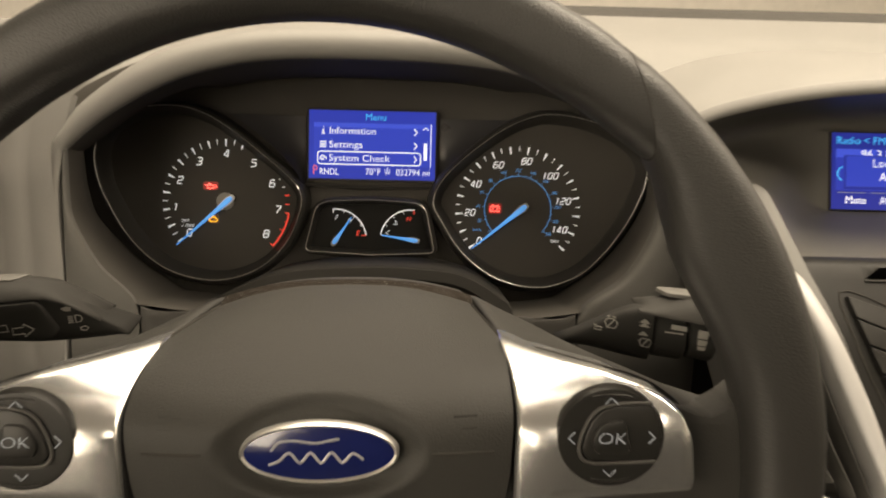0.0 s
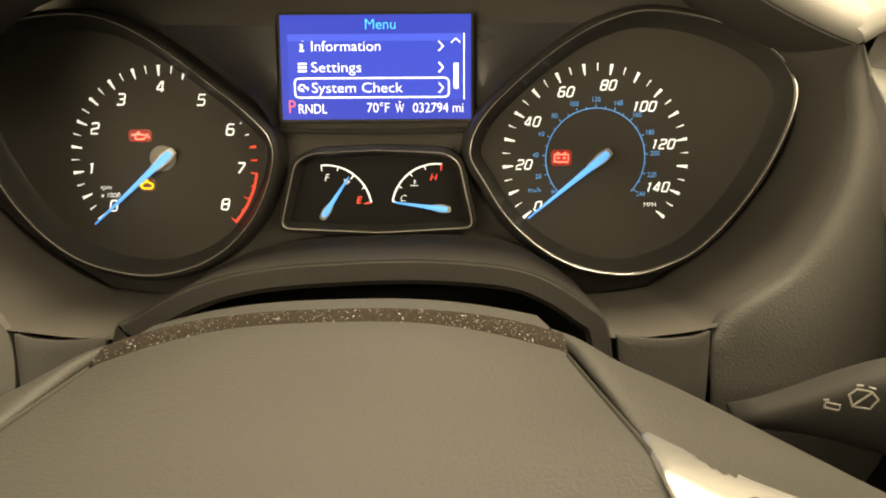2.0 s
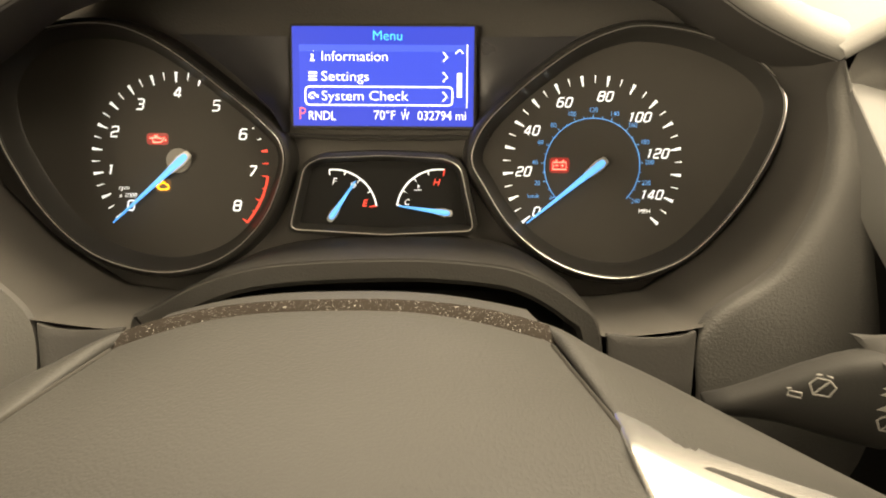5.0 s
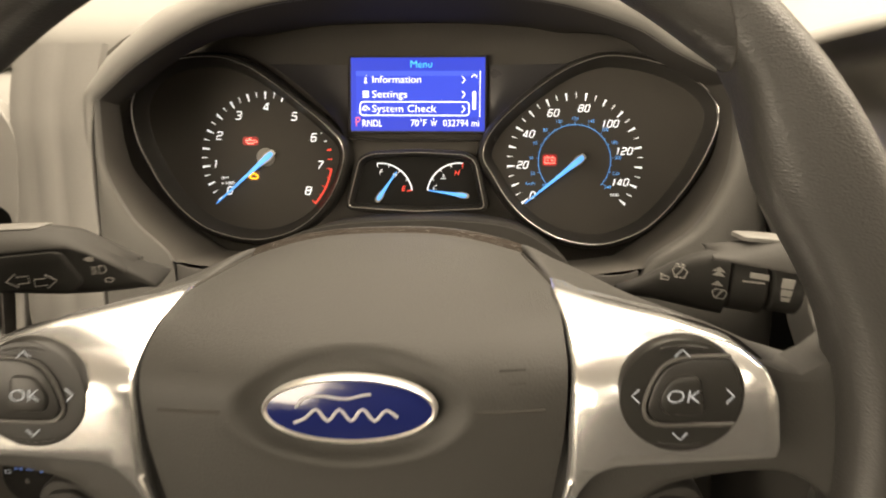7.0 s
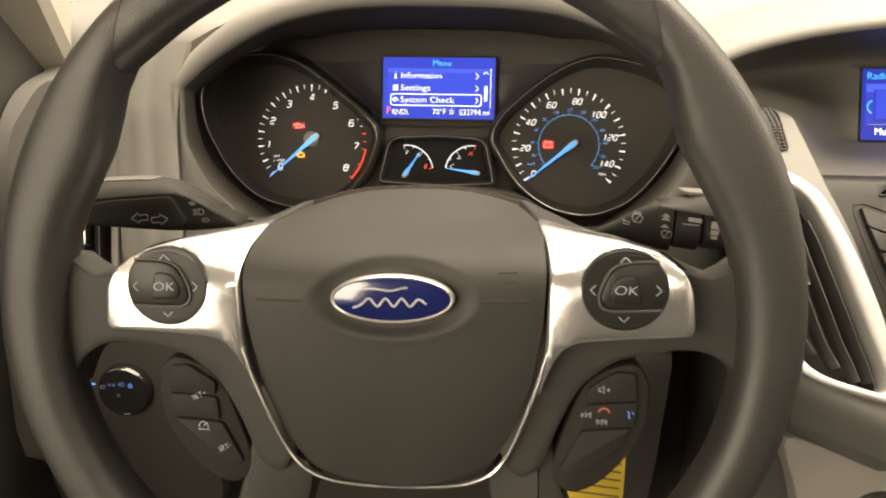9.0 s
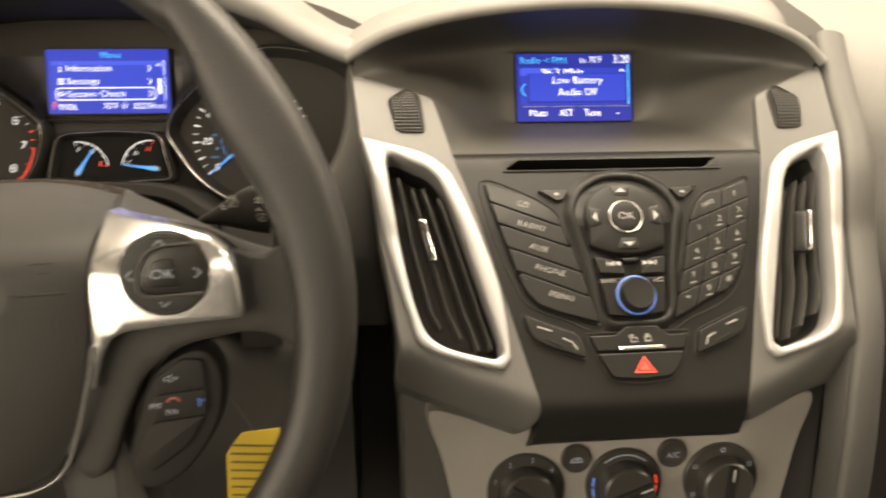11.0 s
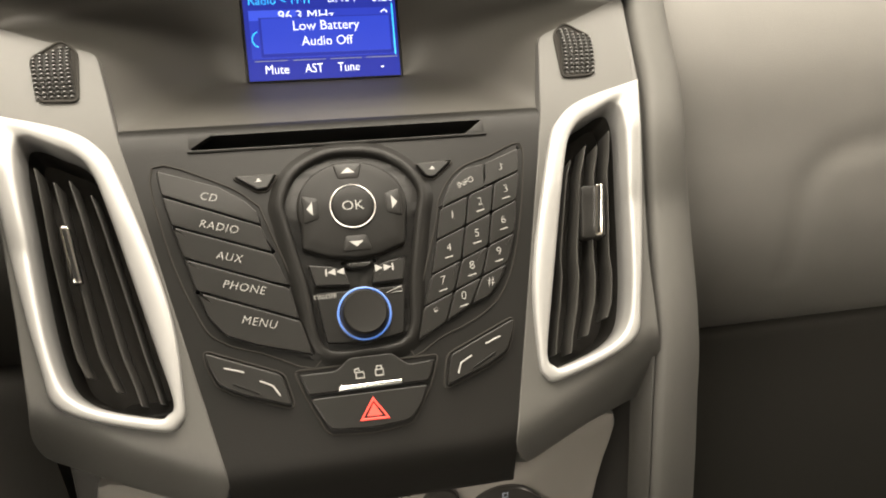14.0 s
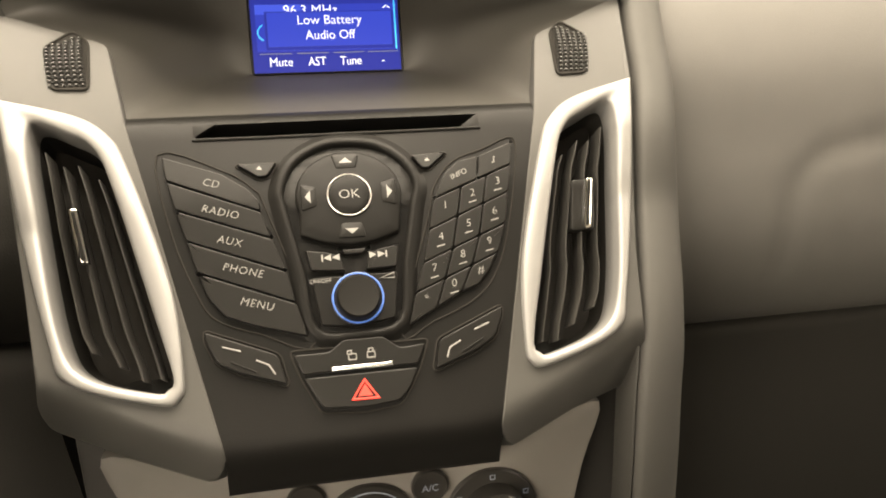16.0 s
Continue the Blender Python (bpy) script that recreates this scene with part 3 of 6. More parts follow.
TACH, SPEED = (-114.6, -19.6), (112.4, -20.3)
TACH_RING = [(-53, -19), (-55, -8), (-60, -2), (-70, 7.5), (-82, 17), (-96, 28), (-110, 38), (-124, 46), (-140, 51.5), (-158, 52.5), (-178, 49.5), (-194, 42), (-204.5, 30), (-209.5, 14), (-205.5, -8.5), (-196.5, -27), (-187, -43), (-172, -60), (-152, -73), (-124, -79.5), (-101, -76.5), (-82, -67.5), (-67, -53), (-58, -37)]
TACH0, TACH_SPAN = 221.2, 263.2
tach = dial(TACH[0], TACH_RING, "tachometer", "black tachometer dial with white numerals")
speed = dial(SPEED[0], RING, "speedometer", "black speedometer dial with white and blue numerals")
# squared slanting numerals, drawn as strokes in a box one wide and one high
ROUND = [(0.14, 0), (0.86, 0), (1, 0.12), (1, 0.88), (0.86, 1), (0.14, 1), (0, 0.88), (0, 0.12), (0.14, 0)]
STROKES = {
    "0": [ROUND], "1": [[(0.3, 0.84), (0.62, 1), (0.62, 0)]],
    "2": [[(0, 0.86), (0.12, 1), (0.88, 1), (1, 0.88), (1, 0.62), (0.88, 0.52), (0.14, 0.44), (0, 0.33), (0, 0), (1, 0)]],
    "3": [[(0, 1), (0.88, 1), (1, 0.88), (1, 0.63), (0.86, 0.52), (0.28, 0.52)], [(0.86, 0.52), (1, 0.41), (1, 0.12), (0.88, 0), (0, 0)]],
    "4": [[(0.74, 0), (0.74, 1), (0.58, 1), (0, 0.34), (0, 0.24), (1.02, 0.24)]],
    "5": [[(0.96, 1), (0.06, 1), (0.06, 0.56), (0.86, 0.56), (1, 0.45), (1, 0.12), (0.88, 0), (0, 0)]],
    "6": [[(0.94, 1), (0.14, 1), (0, 0.88), (0, 0.12), (0.12, 0), (0.88, 0), (1, 0.12), (1, 0.45), (0.88, 0.56), (0.02, 0.56)]],
    "7": [[(0, 1), (1, 1), (1, 0.9), (0.34, 0)]], "8": [ROUND, [(0.06, 0.53), (0.94, 0.53)]],
}


def numeral(body, u, v, w, cap, mat, parent, slant=0.22, thick=0.8, wide=0.66, name="legend"):
    """Squared dial numerals centred on (u, v)."""
    bm = bmesh.new()
    step = cap * wide + thick * 1.9
    for i, ch in enumerate(body):
        u0 = u + (i - (len(body) - 1) / 2) * step - cap * wide / 2
        for line in STROKES[ch]:
            one = tube([(u0 + x * cap * wide + slant * cap * (y - 0.5), v + (y - 0.5) * cap, w) for x, y in line], thick / 2, 0.1, closed=False, k=4)
            me = bpy.data.meshes.new("stroke")
            one.to_mesh(me)
            one.free()
            bm.from_mesh(me)
            bpy.data.meshes.remove(me)
    return part(name, bm, mat, parent)


for i in range(33):
    val = i / 4
    a = TACH0 - TACH_SPAN * val / 8
    big = i % 2 == 0
    if val < 4.6:
        tick(a, 42.8 if big else 44.2, 48.4, 1.7 if big else 0.8, TACH, WHITE, tach)
    elif val in (4.75, 5.0, 6.0):
        tick(a, 45.0, 46.0, 0.9, TACH, WHITE, tach)
    elif val == 6.25:
        tick(a, 45.4, 47.6, 0.8, TACH, WHITE, tach)
    elif val in (6.5, 6.75):
        tick(a, 46.2, 49.6, 1.7 if big else 0.9, TACH, REDPRINT, tach)
for n, du, dv in ((0, -27.8, -24.4), (1, -38.5, -4.6), (2, -34.8, 16.2), (3, -20.0, 31.0), (4, 1.0, 37.4), (5, 21.8, 30.5), (6, 36.2, 15.2), (7, 40.7, -4.9), (8, 31.7, -24.0)):
    numeral(str(n), TACH[0] + du, TACH[1] + dv, -14.3, 5.4, WHITE, tach, thick=0.9)
arc(TACH, 49.7, TACH0 - TACH_SPAN * 7 / 8, TACH0 - TACH_SPAN, 1.3, REDPRINT, tach, "red_line_arc")
for v, r in ((7.0, 46.4), (7.25, 48.0), (7.5, 46.4), (7.75, 48.0), (8.0, 46.4)):
    tick(TACH0 - TACH_SPAN * v / 8, r, 50.0, 1.0, TACH, REDPRINT, tach)
write("rpm", TACH[0] - 34.5, TACH[1] - 14.6, -14.3, 2.5, WHITE, tach, slant=0.25, align="LEFT")
write("x 1000", TACH[0] - 34.5, TACH[1] - 18.9, -14.3, 2.5, WHITE, tach, slant=0.25, align="LEFT")
for i in range(31):
    mph = i * 5
    big = i % 2 == 0
    tick(SWEEP0 - SWEEP * mph / 150, 43.0 if big else 44.6, 48.6, 1.7 if big else 0.75, SPEED, WHITE, speed)
for mph, du, dv in ((0, -29.6, -25.0), (20, -37.1, -3.1), (40, -33.0, 19.1), (60, -15.8, 34.2), (80, 6.0, 37.5), (100, 24.6, 26.6), (120, 35.1, 7.2), (140, 33.0, -15.2)):
    numeral(str(mph), SPEED[0] + du, SPEED[1] + dv, -14.3, 4.7, WHITE, speed, slant=0.3, thick=0.8, wide=0.62)
arc(SPEED, 25.9, SWEEP0 + 2, SWEEP0 - SWEEP - 2, 0.45, SKY, speed, "blue_scale_arc")
for kmh in range(0, 241, 10):
    a = SWEEP0 - SWEEP * kmh / 1.609 / 150
    tick(a, 25.9, 27.7 if kmh % 20 == 0 else 27.0, 0.5, SPEED, SKY, speed)
    if kmh % 20 == 0 and kmh:
        write(str(kmh), SPEED[0] + 31.2 * math.cos(radians(a)), SPEED[1] + 30.2 * math.sin(radians(a)), -14.3, 2.5, SKY, speed, squeeze=0.9)
write("0", SPEED[0] - 22.0, SPEED[1] - 17.5, -14.3, 2.0, SKY, speed)
write("km/h", SPEED[0] - 31.5, SPEED[1] - 16.6, -14.3, 2.3, SKY, speed)
write("MPH", SPEED[0] + 29.5, SPEED[1] - 24.5, -14.3, 2.3, WHITE, speed)
part("hub_disc", solid(circle(TACH[0], TACH[1] + 0.5, 6.8, 32), -14.4, -13, 0.5), HUB, tach, "grey disc under the needle")
needle((TACH[0] + 1.2, TACH[1] - 0.6), 221.5, 50, 6.5, -8.5, tach, 3.3, ROOT)
needle((SPEED[0] + 1.6, SPEED[1] - 0.6), 219.5, 48, 5.5, -8.5, speed, 3.4)


def icon(name, strokes, u, v, k, mat, parent, w=-14.0, wide=0.55):
    """A small symbol of bars; strokes are lists of points in its own units."""
    bm = bmesh.new()
    for s in strokes:
        path = [(u + x * k, v + y * k, w) for x, y in s]
        one = tube(path, wide / 2, 0.12, closed=False, k=6)
        me = bpy.data.meshes.new("stroke")
        one.to_mesh(me)
        one.free()
        bm.from_mesh(me)
        bpy.data.meshes.remove(me)
    return part(name, bm, mat, parent)


OIL = [[(-4, 0.6), (-2.6, 0.9), (-2.2, -1.4), (2, -1.4), (4, 1), (1.6, 0.4), (1, 0.9), (-2.6, 0.9)], [(-0.6, 1), (-0.6, 1.7)], [(-1.4, 1.8), (0.2, 1.8)], [(4.2, 0), (4.3, -0.8)]]
ENGINE = [[(-3, -1.6), (-3, 1), (-1.6, 1.2), (-1, 2), (1.4, 2), (2, 1.2), (3, 1), (3.6, 0.4), (3.6, -1.2), (2.4, -2), (-2, -2), (-3, -1.6)], [(-4, 1), (-4, -1)], [(-0.8, 3), (1, 3)]]
BATTERY = [[(-3.4, -2), (-3.4, 1.6), (3.4, 1.6), (3.4, -2), (-3.4, -2)], [(-2.2, 2.4), (-1.2, 2.4)], [(1.2, 2.4), (2.2, 2.4)], [(-2.2, 0), (-0.8, 0)], [(0.8, 0), (2.2, 0)], [(1.5, 0.7), (1.5, -0.7)]]
# glowing patches under the icons imitate their bloom
for cu, cv, hw, hh, mat, dial_part in ((-126.0, -7.3, 6.0, 3.2, REDGLOW, tach), (-124.0, -32.8, 4.4, 3.6, AMBERGLOW, tach), (94.7, -19.9, 5.4, 4.2, REDGLOW, speed)):
    part("telltale_glow", solid(rounded([(cu - hw, cv - hh), (cu + hw, cv - hh), (cu + hw, cv + hh), (cu - hw, cv + hh)], 2.2), -14.55, -14.4, 0), mat, dial_part, "faint halo round a warning light, laid on as a glowing patch")
icon("oil_warning", OIL, -126.0, -7.6, 1.05, RED, tach, wide=0.62)
icon("engine_warning", ENGINE, -124.0, -33.2, 0.85, AMBER, tach, wide=0.8)
icon("battery_warning", BATTERY, 94.7, -20.0, 1.05, RED, speed, wide=0.62)

# small window with fuel and temperature
SUB = rounded([(-51, -55), (-42.5, -21), (-34, -16.5), (0, -15), (33, -16.5), (41, -21), (48.5, -55), (0, -57.5)], 5)
sub = part("fuel_window", loft([ring(inset(SUB, -3), -18), ring(inset(SUB, -2.2), -3), ring(inset(SUB, -0.4), -1), ring(inset(SUB, 0.8), -1.6), ring(inset(SUB, 3), -9)], cap0=False), DIALRIM, cluster, "small black window with fuel and temperature gauges")
part("bezel_ring", tube(inset(SUB, 0.2), 0.3, 0.4), DIMRING, sub)
part("gauge_face", solid(inset(SUB, 1.8), -10.5, -8.75, 0.0), INK, sub, "deep black face")
FUEL, TEMP = (-28.0, -46.5), (29.5, -46.0)
arc(FUEL, 23.5, 96, 10, 0.9, WHITE, sub, "fuel_arc", -8.4)
arc(TEMP, 23.5, 170, 84, 0.9, WHITE, sub, "temperature_arc", -8.4)
for a in (96, 74, 52, 31):
    tick(a, 20.5 if a in (96, 52) else 21.3, 23.5, 0.8, FUEL, WHITE, sub, -8.3)
tick(10, 19.5, 23.5, 1.0, FUEL, REDPRINT, sub, -8.3)
for a in (170, 149, 127, 106):
    tick(a, 21, 23.5, 0.8, TEMP, WHITE, sub, -8.3)
tick(84, 20, 23.8, 1.0, TEMP, REDPRINT, sub, -8.3)
write("F", -28.0, -29.5, -8.3, 3.6, WHITE, sub, slant=0.25)
write("E", -11.5, -41.3, -8.3, 3.6, REDPRINT, sub, slant=0.25, bold=0.1)
write("C", 11.5, -40.5, -8.3, 3.2, WHITE, sub, slant=0.25)
write("H", 27.5, -29.6, -8.3, 3.6, REDPRINT, sub, slant=0.25)
icon("fuel_symbol", [[(-1, -1.2), (-1, 1.2), (0.6, 1.2), (0.6, -1.2), (-1, -1.2)], [(1.2, 0.8), (1.5, -0.6)]], -17.5, -31.5, 1.0, WHITE, sub, w=-8.3, wide=0.45)
icon("coolant_symbol", [[(0, 2), (0, -0.6)], [(0, 1.4), (1, 1.4)], [(0, 0.6), (1, 0.6)], [(-2.2, -1.2), (-1, -1.5), (0, -1.2), (1, -1.5), (2.2, -1.2)]], 17.8, -32.5, 0.9, WHITE, sub, w=-8.3, wide=0.4)
needle((-27.5, -46.0), 56, 20.5, 4.5, -6.2, sub, 2.6)
needle((30.5, -45.6), 172, 23.5, 4.5, -6.2, sub, 2.6)

# menu display
display = part("menu_display", solid(rounded([(-49.0, -1.4), (48.4, -1.4), (48.4, 52.4), (-49.0, 52.4)], 2), -7, -0.6, 0.6), FACE, cluster, "blue lit menu display")
display.matrix_local = pose(-0.00097, 0.00023, -0.0100) @ Matrix.Scale(1.025, 4)
part("display_ledge", tube([(-56, -4.6, -12.6), (-30, -5.6, -12.4), (0, -6, -12.4), (30, -5.6, -12.4), (56, -4.6, -12.6)], 1.3, 1.6, closed=False), DIALRIM, cluster, "low ledge under the display")
rim_u = lerp_table([(-5, 51.5), (-1, 53), (8, 58), (16, 66), (24, 75), (31, 84), (38, 93), (44, 102), (50, 112)])
for s in (-1, 1):
    rows = []
    for v in range(-3, 49, 3):
        a, b = 51.0, rim_u(v) - 0.5
        rows.append([(s * (a + (b - a) * f) - 0.6 - (1.5 if s < 0 else 0), v, -15.5 + 12.5 * f ** 1.3 * min(1.0, 26 / (b - a + 8))) for f in (0, 0.15, 0.3, 0.45, 0.6, 0.75, 0.9, 1.0)])
    part("display_flank", loft(rows, closed=False), FLANK, cluster, "smooth black slope beside the display", sharp=80)


def sheet(name, u0, u1, v0, v1, w, mat, parent):
    return part(name, solid([(u0, v0), (u1, v0), (u1, v1), (u0, v1)], w - 0.15, w, 0), mat, parent)


sheet("lit_area", -47.6, 47.0, 0.2, 51.0, -0.4, SCREEN, display)
sheet("menu_field", -44.0, 44.5, 10.0, 41.8, -0.2, SCREENMID, display)
sheet("field_head", -44.0, 44.5, 38.4, 41.8, -0.1, SCREENHI, display)
write("Menu", 2.2, 46.2, 0.0, 4.9, CYAN, display, span=15.0)
for body, v, span in (("Information", 35.7, 34.3), ("Settings", 25.5, 24.8), ("System Check", 15.5, 45.4)):
    write(body, -32.8, v, 0.1, 4.9, GLYPH, display, align="LEFT", span=span)
    part("chevron", tube([(31.0, v + 2.4, 0.1), (33.2, v, 0.1), (31.0, v - 2.4, 0.1)], 0.4, 0.12, closed=False, k=6), GLYPH, display)
icon("information_symbol", [[(-0.4, -2), (0.2, 0.6), (-0.8, 0.6)], [(-1, -2), (1, -2)], [(0.4, 2.2), (0.5, 2.4)]], -37.0, 36.0, 1.1, GLYPH, display, w=0.1, wide=0.9)
icon("settings_symbol", [[(-2, 1.6), (2, 1.6)], [(-2, 0), (2, 0)], [(-2, -1.6), (2, -1.6)]], -37.0, 25.7, 1.1, GLYPH, display, w=0.1, wide=1.0)
icon("check_symbol", [[(-2, -1), (-2, 0.4), (-1, 1.6), (0.6, 1.6), (1, 0.4), (2.4, 0.2), (2.4, -1)], [(-1.2, -1.6), (-0.4, -0.4), (0.4, -1.6)]], -37.0, 15.6, 1.0, GLYPH, display, w=0.1, wide=0.9)
part("selection_frame", tube(ring(rounded([(-41.0, 11.0), (36.0, 11.0), (36.0, 20.4), (-41.0, 20.4)], 2.5), 0.1), 0.4, 0.15, k=6), GLYPH, display)
sheet("scroll_line", 43.3, 43.8, 9.8, 42.0, 0.0, GLYPH, display)
sheet("scroll_thumb", 38.4, 40.8, 15.2, 27.5, 0.0, GLYPH, display)
part("chevron", tube([(37.4, 37.4, 0.1), (39.5, 39.4, 0.1), (41.6, 37.4, 0.1)], 0.35, 0.12, closed=False, k=6), GLYPH, display)
write("P", -42.8, 6.2, 0.0, 6.4, PARKRED, display, squeeze=0.85)
write("RNDL", -39.8, 5.2, 0.0, 4.7, GLYPH, display, align="LEFT", span=14.1)
write("70°F", -5.4, 5.6, 0.0, 4.7, GLYPH, display, align="LEFT", span=11.2)
write("W", 11.3, 5.3, 0.0, 4.4, GLYPH, display, span=4.2)
sheet("compass_dot", 10.9, 11.7, 8.2, 9.0, 0.1, GLYPH, display)
write("032794 mi", 17.7, 5.5, 0.0, 4.7, GLYPH, display, align="LEFT", span=25.2)

# ---- centre stack ----


def flank(u, v):
    """How far the pods fall back towards their outer edges, less so at their heads."""
    return 14 * max(0.0, min(1.15, (abs(u) - 112) / 62)) ** 1.5 * max(0.0, min(1.0, (36 - v) / 45))


def sag(u, v, w):
    """The stack's face falls back towards its head and its foot."""
    foot = float(np.interp(abs(u), (62, 74, 110, 150), (-145, -140, -123, -101)))
    back = 25 * (max(0.0, v) / 115) ** 1.5 + 0.05 * min(30.0, max(0.0, 22 - (v - foot))) ** 2 + flank(u, v)
    k = 1 + back / 369
    return (u * k, -114 + (v + 114) * k, w - back)


stack = thing("centre_stack", STACK, "charcoal radio panel with black buttons below a hooded display", "radio")


def fine(outline, step=4.0):
    """More points along straight runs, so that a face can bend."""
    out = []
    for a, b in zip(outline, outline[1:] + outline[:1]):
        n = max(1, int(math.hypot(b[0] - a[0], b[1] - a[1]) / step))
        out += [(a[0] + (b[0] - a[0]) * i / n, a[1] + (b[1] - a[1]) * i / n) for i in range(n)]
    return out


def skin(rows_v, half, w, thick, bend=sag, cols=12, drop=None, hole=None):
    """A bent plate given by its half width at each height."""
    bm = bmesh.new()
    grid = []
    for v in rows_v:
        a, b = half(v)
        grid.append([bm.verts.new([c * 0.001 for c in bend(a + (b - a) * i / cols, v, w - (drop(v) if drop else 0))]) for i in range(cols + 1)])
    for r, s in zip(grid, grid[1:]):
        for i in range(cols):
            if hole and hole(i, (r[i].co.y + s[i].co.y) * 500):
                continue
            bm.faces.new((r[i], r[i + 1], s[i + 1], s[i]))
    edge = [e for e in bm.edges if e.is_boundary]
    got = bmesh.ops.extrude_edge_only(bm, edges=edge)
    for g in got["geom"]:
        if isinstance(g, bmesh.types.BMVert):
            g.co.z -= thick * 0.001
    bmesh.ops.recalc_face_normals(bm, faces=bm.faces)
    return bm


half_panel = lerp_table([(-145, 66.5), (-136, 68), (-60, 89), (0, 104), (40, 116), (50, 119)])
SLOT_LOW, SLOT_HIGH = sag(0, 38, 0)[1] + 1, sag(0, 46, 0)[1] - 1
panel = part("radio_panel", skin([-145, -143.5, -142, -140.5, -139, -137, -135, -133, -130, -127, -124, -120, -116, -112, -106] + [v for v in range(-100, 31, 10)] + [38, 46, 48, 50, 52, 54], lambda v: (-half_panel(v), half_panel(v)), -4.2, 25, drop=lambda v: 0.07 * max(0.0, v - 45) ** 2, hole=lambda i, v: 2 <= i <= 9 and SLOT_LOW < v < SLOT_HIGH), PANEL, stack, "charcoal face of the radio")


def key(name, outline, mat=KEY, proud=0.0, depth=6, bevel=0.6, label="", gap=0.5):
    """A button with a dark joint round it."""
    o = inset(outline, gap) if area2(outline) > 0 else inset(list(reversed(outline)), gap)
    ob = part(name, solid(fine(o), proud - depth, proud, bevel, bend=sag), mat, panel, label, sharp=14)
    return ob


def joint(outline, wide=0.9, w=-3.9):
    return part("joint", tube(ring(fine(outline, 6), w), wide * 0.6, 0.5, k=6, bend=sag), VOID, panel)


# buttons left of the wheel
L0 = [(-95, 28), (-93, 14), (-89, -2), (-84, -19), (-79, -36), (-62, -60)]
R0 = [(-47, 4), (-45, -6), (-40, -21), (-34, -39), (-30, -56), (-25, -74)]
NAMES = ["CD", "RADIO", "AUX", "PHONE", "MENU"]
TXT = [(-70, 11), (-66, -5), (-62, -21), (-56, -37), (-50, -55)]
for i, body in enumerate(NAMES):
    a, b, c, d = L0[i], R0[i], R0[i + 1], L0[i + 1]
    if i == 0:
        o = [a, d, c, (-46, 1), (-52, 8), (-65, 17)]
    elif i == 4:
        o = [a, (-74, -50), (-66, -60), (-52, -66), c, b]
    else:
        o = [a, d, c, b]
    k = key("radio_button", rounded(o, 1.6), proud=-0.5)
    write(body, TXT[i][0], TXT[i][1], 0.0, 4.0, LABEL, k, turn=-16, slant=0.1, bend=sag, gap=1.12, bold=-0.05)
left_edge = smooth([(-97, 30), (-65, 19.5), (-49, 8), (-43, -4), (-22, -76), (-50, -69.5), (-70, -61), (-79, -48), (-91, -14)], 4)
joint(left_edge, 0.8)
# number keys
rows_l = [(52, 11), (46, -5), (42, -22), (37, -40), (31, -56), (26, -73)]
rows_r = [(95, 27), (93, 13), (89, -3), (85, -21), (79, -37), (70, -50)]
GRID = ["", "1 2 3", "4 5 6", "7 8 9", "* 0 #"]


def between2(a, b, t):
    return (a[0] + (b[0] - a[0]) * t, a[1] + (b[1] - a[1]) * t)


o = [between2(rows_l[1], rows_r[1], 0.0), between2(rows_l[1], rows_r[1], 0.56), between2(rows_l[0], rows_r[0], 0.52), (62, 17), (54, 10)]
k = key("number_button", rounded(o, 1.2), proud=-0.5)
write("INFO", 62, 8.5, 0.0, 3.0, LABEL, k, turn=22, slant=0.1, bend=sag)
o = [between2(rows_l[1], rows_r[1], 0.56), rows_r[1], rows_r[0], between2(rows_l[0], rows_r[0], 0.52)]
k = key("number_button", rounded(o, 1.2), proud=-0.5)
icon("note_symbol", [[(-1, -2), (0.4, -1.6), (0.4, 2), (1.4, 1.2)], [(-0.6, -1.9), (0.2, -1.7)]], 83, 16.5 , 0.9, LABEL, k, w=-1.2, wide=0.6)
SPLIT = (0.0, 0.355, 0.675, 1.0)
LETTERS = {"2": "abc", "3": "def", "4": "ghi", "5": "jkl", "6": "mno", "7": "pqrs", "8": "tuv", "9": "wxyz", "0": "+", "1": "_"}
for r in range(1, 5):
    for c, ch in enumerate(GRID[r].split()):
        o = [between2(rows_l[r + 1], rows_r[r + 1], SPLIT[c]), between2(rows_l[r + 1], rows_r[r + 1], SPLIT[c + 1]), between2(rows_l[r], rows_r[r], SPLIT[c + 1]), between2(rows_l[r], rows_r[r], SPLIT[c])]
        if r == 4 and c == 2:
            o = [o[0], (66, -54), (73, -46), o[2], o[3]]
        k = key("number_button", rounded(o, 2.4), proud=-0.5, gap=0.25)
        cu, cv = sum(p[0] for p in o) / len(o), sum(p[1] for p in o) / len(o)
        write(ch, cu, cv + 1.2, 0.0, 4.2 if ch.isdigit() else 4.6, LABEL, k, turn=6, slant=0.12, bend=sag, bold=-0.05)
        if ch in LETTERS and ch != "1":
            part("small_legend", solid([(cu - 2.4, cv - 4.4), (cu + 2.0, cv - 3.4), (cu + 1.9, cv - 2.8), (cu - 2.5, cv - 3.8)], -0.6, -0.35, 0, bend=sag), DIMLABEL, k)
joint(smooth([(97, 30), (78, 24), (60, 17.5), (48, 3), (43, -14), (22, -76), (40, -71), (62, -62), (76, -49), (86, -26), (95, 8)], 4), 0.8)
